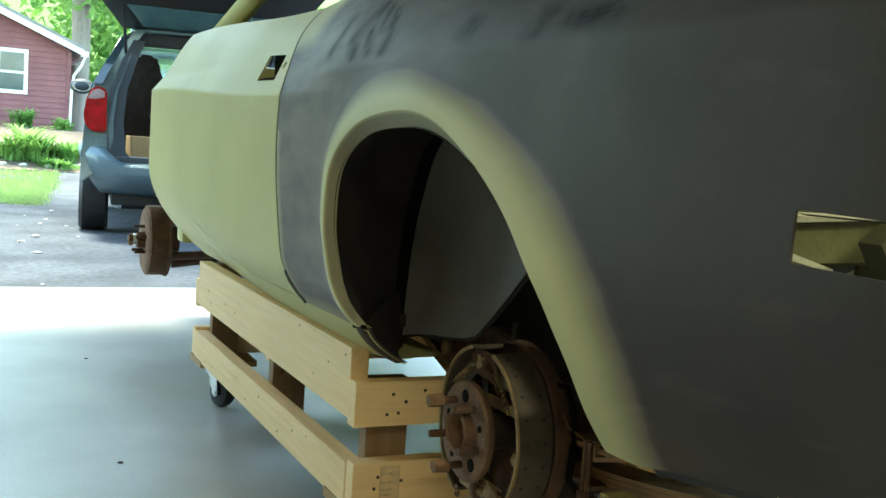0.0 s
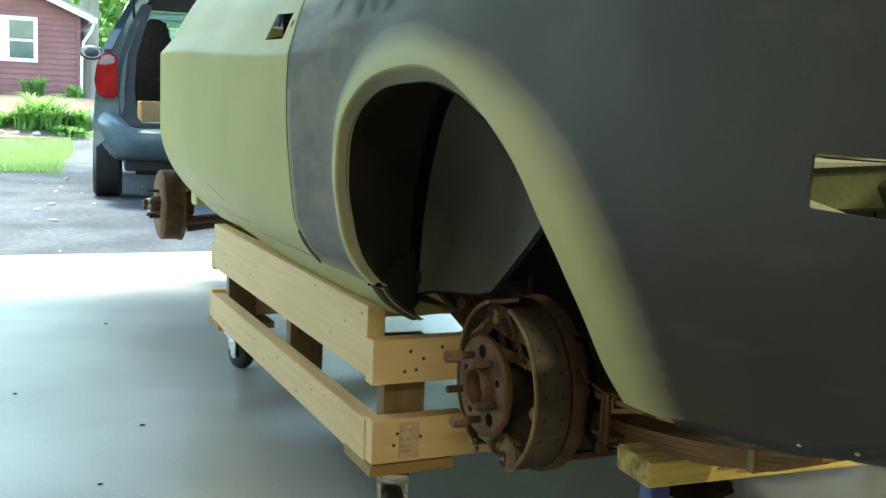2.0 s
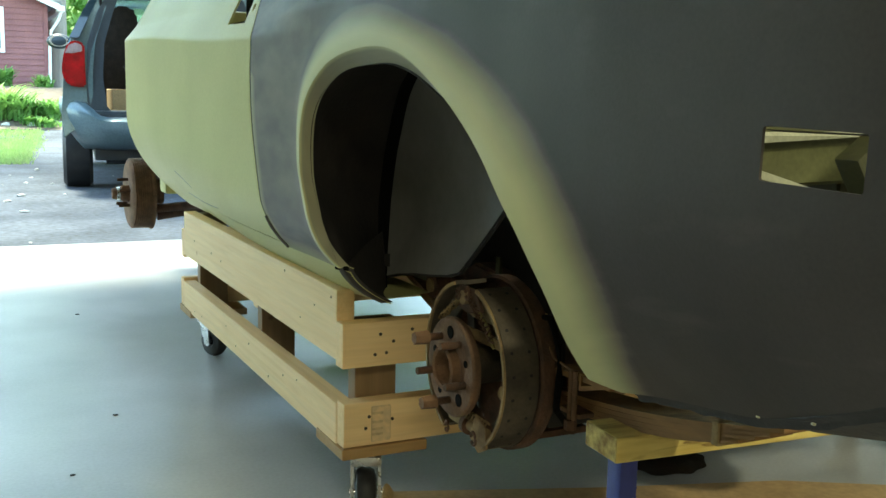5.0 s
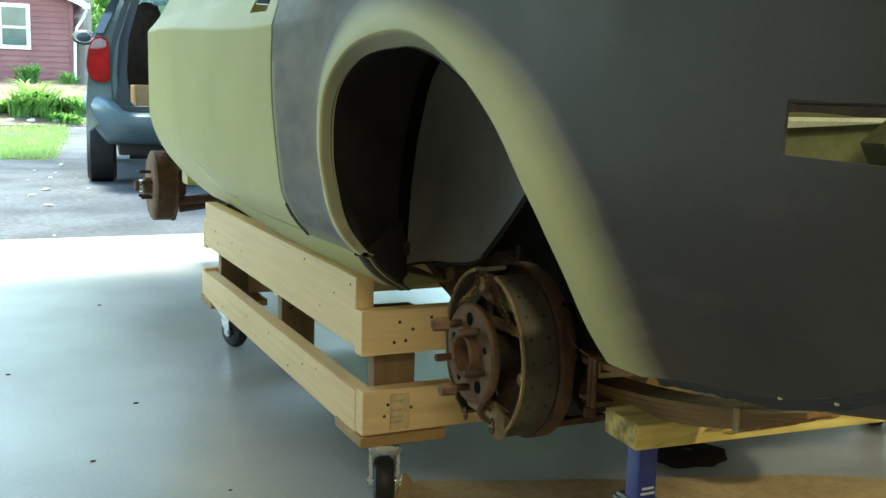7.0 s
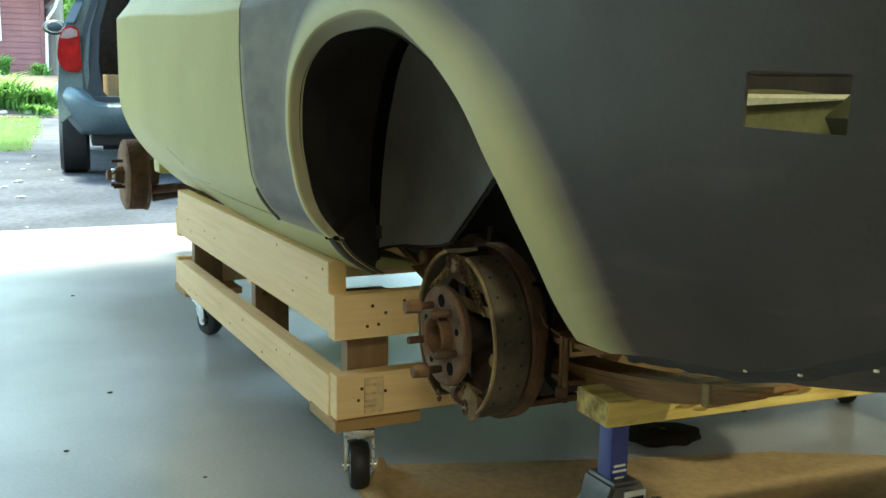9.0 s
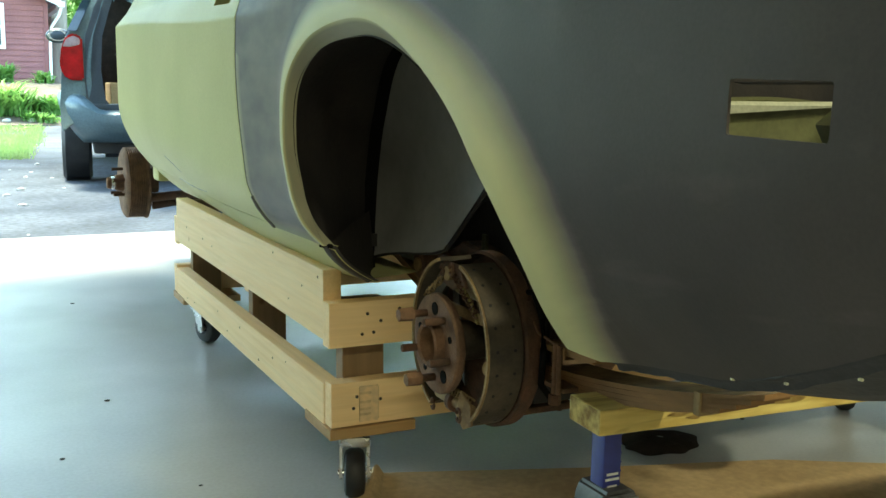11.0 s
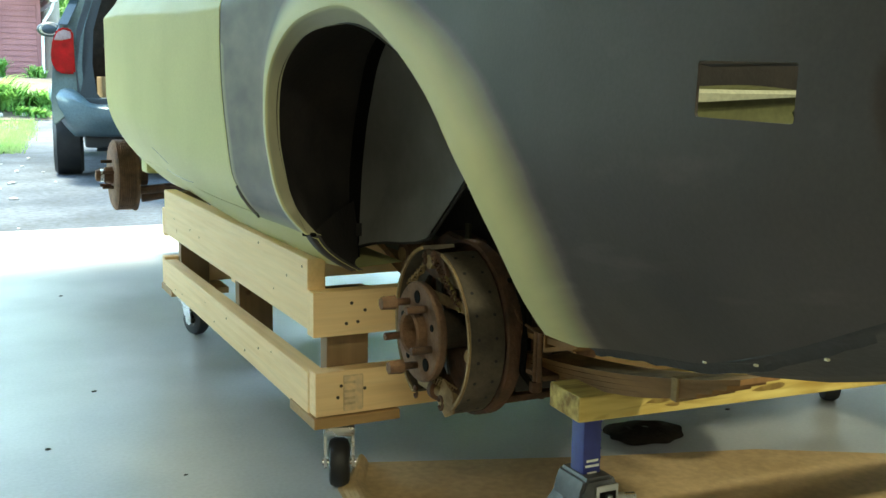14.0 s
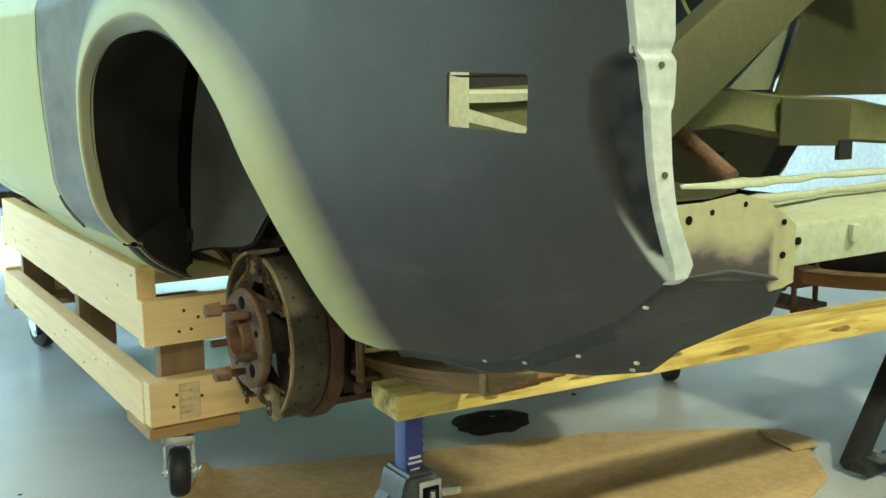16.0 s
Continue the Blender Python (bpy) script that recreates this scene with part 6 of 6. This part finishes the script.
mirror = vpart("door_mirror", bm, M["jamb"], label="dark rounded door mirror")
vpart("mirror_glass", lathe([(0.0, 0.0), (0.0, 1.0), (0.15, 1.05)], (0, 0, 0), seg=24), M["chrome"], mirror, "mirror glass")
for v in mirror.children[0].data.vertices:
    p = VAN.inverted() @ v.co
    v.co = VAN @ Vector((-0.062 + p.y * 0.10, 2.945 + p.x * 0.1, 1.37 + p.z * 0.06))
# goods in the load space
tagged(solid("cardboard_box", box(0.72, 7.95, 0.60, 1.1, 8.3, 0.86, 0.006), M["card"]), "brown cardboard box in the van's load space", "box")

# ---- house, garden and trees ----
HY = 24.0
house = thing("house", (-3, HY + 3, 0.87), "barn-red clapboard house with white trim and a low gable", "house")
bm = bmesh.new()
part("gable_wall", prism([(-9.0, 0.6), (1.55, 0.6), (1.55, 2.78), (-3.6, 5.0), (-9.0, 2.8)], "y", HY, HY + 6, bm), M["siding"], house)
for i in range(26):
    z = 0.87 + i * 0.13
    right = 1.56 if z < 2.78 else 1.55 - (z - 2.78) / 2.22 * 5.15
    if right < -3.4:
        break
    bm = prism([(HY - 0.028, z), (HY - 0.004, z), (HY - 0.004, z + 0.13), (HY - 0.008, z + 0.13)], "x", -6.0, right)
    part("clapboard", bm, M["siding"], house, smooth=False)
part("foundation", box(-6.0, HY - 0.03, 0.45, 1.54, HY - 0.002, 0.868), M["white"], house, "white painted foundation")
part("corner_board", box(1.5, HY - 0.04, 0.75, 1.6, HY + 0.06, 2.75), M["siding"], house)
bm = prism([(1.86, 2.653), (1.86, 2.823), (-3.6, 5.17), (-3.6, 5.0)], "y", HY - 0.35, HY - 0.30)
part("rake_board", bm, M["white"], house, "white rake board", smooth=False)
bm = prism([(1.88, 2.80), (1.88, 2.86), (-3.6, 5.23), (-3.6, 5.15)], "y", HY - 0.38, HY + 6.2)
part("roof", bm, M["roof"], house, "grey shingle roof", smooth=False)
bm = prism([(-3.6, 5.15), (-3.6, 5.23), (-9.4, 2.72), (-9.4, 2.66)], "y", HY - 0.38, HY + 6.2)
part("roof", bm, M["roof"], house, smooth=False)
part("gutter", box(1.80, HY - 0.38, 2.64, 1.95, HY + 6.2, 2.77, 0.02), M["white"], house)
part("downspout", tube([(1.88, HY - 0.3, 2.65), (1.82, HY - 0.2, 2.45), (1.66, HY - 0.1, 2.2), (1.62, HY - 0.08, 1.8), (1.60, HY - 0.08, 0.8)], 0.035), M["white"], house, "white downspout")
win = part("window", box(-0.90, HY - 0.05, 1.66, 0.65, HY - 0.02, 2.70), M["white"], house, "white double-hung window")
for x0 in (-0.80, 0.04):
    for z0, h in ((1.75, 0.38), (2.19, 0.42)):
        part("pane", box(x0, HY - 0.062, z0, x0 + 0.52, HY - 0.056, z0 + h), M["pane"], win)

random.seed(11)


def leaves(name, spots, size, count, material, label, cat, kind="", parent=None):
    """Clumps of small leaves round given centres with radii."""
    bm = bmesh.new()
    rnd = random.Random(len(spots) * 7 + count)
    for (cx, cy, cz, r) in spots:
        for _ in range(count):
            d = Vector((rnd.gauss(0, 1), rnd.gauss(0, 1), rnd.gauss(0, 1))).normalized() * r * (0.45 + 0.55 * rnd.random())
            p = Vector((cx, cy, cz)) + d
            q = Euler((rnd.uniform(0, 6), rnd.uniform(0, 6), rnd.uniform(0, 6))).to_matrix()
            s = size * rnd.uniform(0.6, 1.4)
            vs = [bm.verts.new(p + q @ Vector(v) * s) for v in ((0, -1, 0), (0.45, 0, 0.12), (0, 1, 0), (-0.45, 0, 0.12))]
            bm.faces.new(vs)
    me = bpy.data.meshes.new(name)
    bm.to_mesh(me)
    bm.free()
    me.materials.append(material)
    ob = new(name, me)
    if parent:
        ob.parent, ob.matrix_parent_inverse = parent, Matrix.Translation(-Vector(parent.location))
        return ob
    return tagged(ob, label, cat, kind=kind)


def tree(x, y, z, h, r, crown, seed, shade_reach=(0, 0)):
    rnd = random.Random(seed)
    t = thing("tree", (x, y, z), "tall leafy deciduous tree with a grey-brown trunk", "tree", "trees behind the house")
    bm = tube([(x + 0.05 * math.sin(i), y, z + h * i / 6) for i in range(7)], r, seg=14)
    for k in range(7):
        a, z0 = rnd.uniform(0, 6.28), z + h * rnd.uniform(0.5, 0.95)
        tube([(x, y, z0), (x + math.cos(a) * 1.2, y + math.sin(a) * 1.2, z0 + 0.8), (x + math.cos(a) * 2.4, y + math.sin(a) * 2.4, z0 + 1.2)], r * 0.3, bm, 8)
    # limbs stretched out so that the crown shades the drive
    if shade_reach[0]:
        for a in (-1, 0, 1):
            tube([(x, y, z + h * 0.6), (x + shade_reach[0] * 0.5, y + shade_reach[1] * 0.5 + a, z + h * 0.85), (x + shade_reach[0] * 1.3, y + shade_reach[1] + 2.5 * a, z + h * 0.95)], r * 0.35, bm, 8)
    part("trunk", bm, M["bark"], t)
    wide = bool(shade_reach[0])
    spots = [(x + shade_reach[0] + rnd.uniform(-1, 1) * crown * (1.3 if wide else 0.8), y + shade_reach[1] + rnd.uniform(-1, 1) * crown * (1.4 if wide else 0.8), z + h * rnd.uniform(0.8 if wide else 0.5, 1.25), rnd.uniform(0.8, 1.6)) for _ in range(60 if wide else 30)]
    leaves("crown", spots, 0.09 if wide else 0.13, 420 if wide else 220, M["leaf"], "", "", parent=t)


# added tree, trunk out of view, to throw shade on the drive
tree(-6.6, 13.5, -0.05, 11, 0.3, 4.0, 7, (4.2, -1.5))
tree(2.10, 27.5, 0.8, 8, 0.24, 3.0, 1)
tree(6.5, 33, 0.8, 9, 0.25, 3.5, 2)
tree(-7, 34, 0.8, 10, 0.3, 3.5, 3)
rnd = random.Random(4)
spots = [(rnd.uniform(-22, 30), rnd.uniform(38, 50), rnd.uniform(0.8, 11), rnd.uniform(1.5, 2.6)) for _ in range(170)]
leaves("woods", spots, 0.24, 260, M["leaf"], "bright green woodland behind the houses", "woods", "stuff")
rnd = random.Random(17)
verts, faces = [], []
for _ in range(9000):
    y = 11.1 + 7.3 * rnd.random()
    x = 0.12 + 0.11 * (y - 11.3) - 2.6 * rnd.random() ** 1.6 + rnd.gauss(0, 0.07)
    a, h, w = rnd.uniform(0, 6.28), rnd.uniform(0.03, 0.09), rnd.uniform(0.006, 0.014)
    z = ground_z(x, y) + 0.005
    k = len(verts)
    verts += [(x - w * math.cos(a), y - w * math.sin(a), z), (x + w * math.cos(a), y + w * math.sin(a), z), (x + rnd.gauss(0, 0.02), y + rnd.gauss(0, 0.02), z + h)]
    faces.append((k, k + 1, k + 2))
me = bpy.data.meshes.new("grass_blades")
me.from_pydata(verts, [], faces)
me.materials.append(M["blade"])
tagged(new("grass_blades", me), "short green grass blades on the lawn", "grass", kind="stuff")
rows = [[(x, y, ground_z(x, y) + 0.02 + 0.015 * noise.noise(Vector((x * 5, y * 5, 0)))) for x in np.linspace(-8, 2.0 + 0.1 * math.sin(y * 5), 30)] for y in np.linspace(18.4, 23.5, 14)]
tagged(solid("garden_bed", sheet(rows), M["soil"], True), "brown garden bed along the house", "garden bed", kind="structure")
PLANTS = ((0.2, 19.2, 0.95), (0.42, 19.4, 1.15), (0.62, 19.2, 1.0), (0.95, 19.6, 0.6), (1.2, 19.3, 0.7), (1.42, 19.8, 0.55), (-0.1, 19.5, 0.5), (-0.4, 19.2, 0.45), (-0.75, 19.6, 0.6), (0.8, 18.8, 0.35), (1.05, 18.7, 0.3), (0.55, 23.0, 0.8), (1.35, 22.8, 0.5))
for i, (x, y, size) in enumerate(PLANTS):
    rnd = random.Random(40 + i)
    z = ground_z(x, y)
    bm = bmesh.new()
    for _ in range(150):
        a, l = rnd.uniform(0, 6.28), size * rnd.uniform(0.3, 0.8)
        b = Vector((x + rnd.gauss(0, 0.08), y + rnd.gauss(0, 0.08), z))
        d, s = Vector((math.cos(a), math.sin(a), 0)), Vector((-math.sin(a), math.cos(a), 0)) * rnd.uniform(0.012, 0.03)
        rise = rnd.uniform(0.7, 1.1)
        pts = [b + d * l * 0.8 * u * u + Vector((0, 0, l * rise * (1.5 * u - 0.75 * u * u))) for u in (0, 0.35, 0.7, 1)]
        w = [0.5, 1.0, 0.8, 0.05]
        lo = [bm.verts.new(p - s * k) for p, k in zip(pts, w)]
        hi = [bm.verts.new(p + s * k) for p, k in zip(pts, w)]
        for q in range(3):
            bm.faces.new((lo[q], hi[q], hi[q + 1], lo[q + 1]))
    tagged(solid("garden_plant", bm, M["leaf"]), "leafy green perennial in the garden bed", "plant", "garden bed plants")
for i in range(7):
    rnd = random.Random(70 + i)
    x, y = -0.6 + i * 0.33 + rnd.uniform(-0.1, 0.1), 18.7 + rnd.uniform(-0.25, 0.25)
    bm = bmesh.new()
    bmesh.ops.create_icosphere(bm, subdivisions=2, radius=0.08, matrix=Matrix.Translation((x, y, ground_z(x, y) + 0.04)) @ Matrix.Diagonal((1, 0.7, 0.6, 1)))
    for v in bm.verts:
        v.co += Vector((0.025 * noise.noise(v.co * 9), 0, 0.025 * noise.noise(v.co * 7 + Vector((3, 1, 2)))))
    tagged(solid("edging_stone", bm, M["stone"], True), "pale rounded garden edging stone", "stone", "garden edging stones")
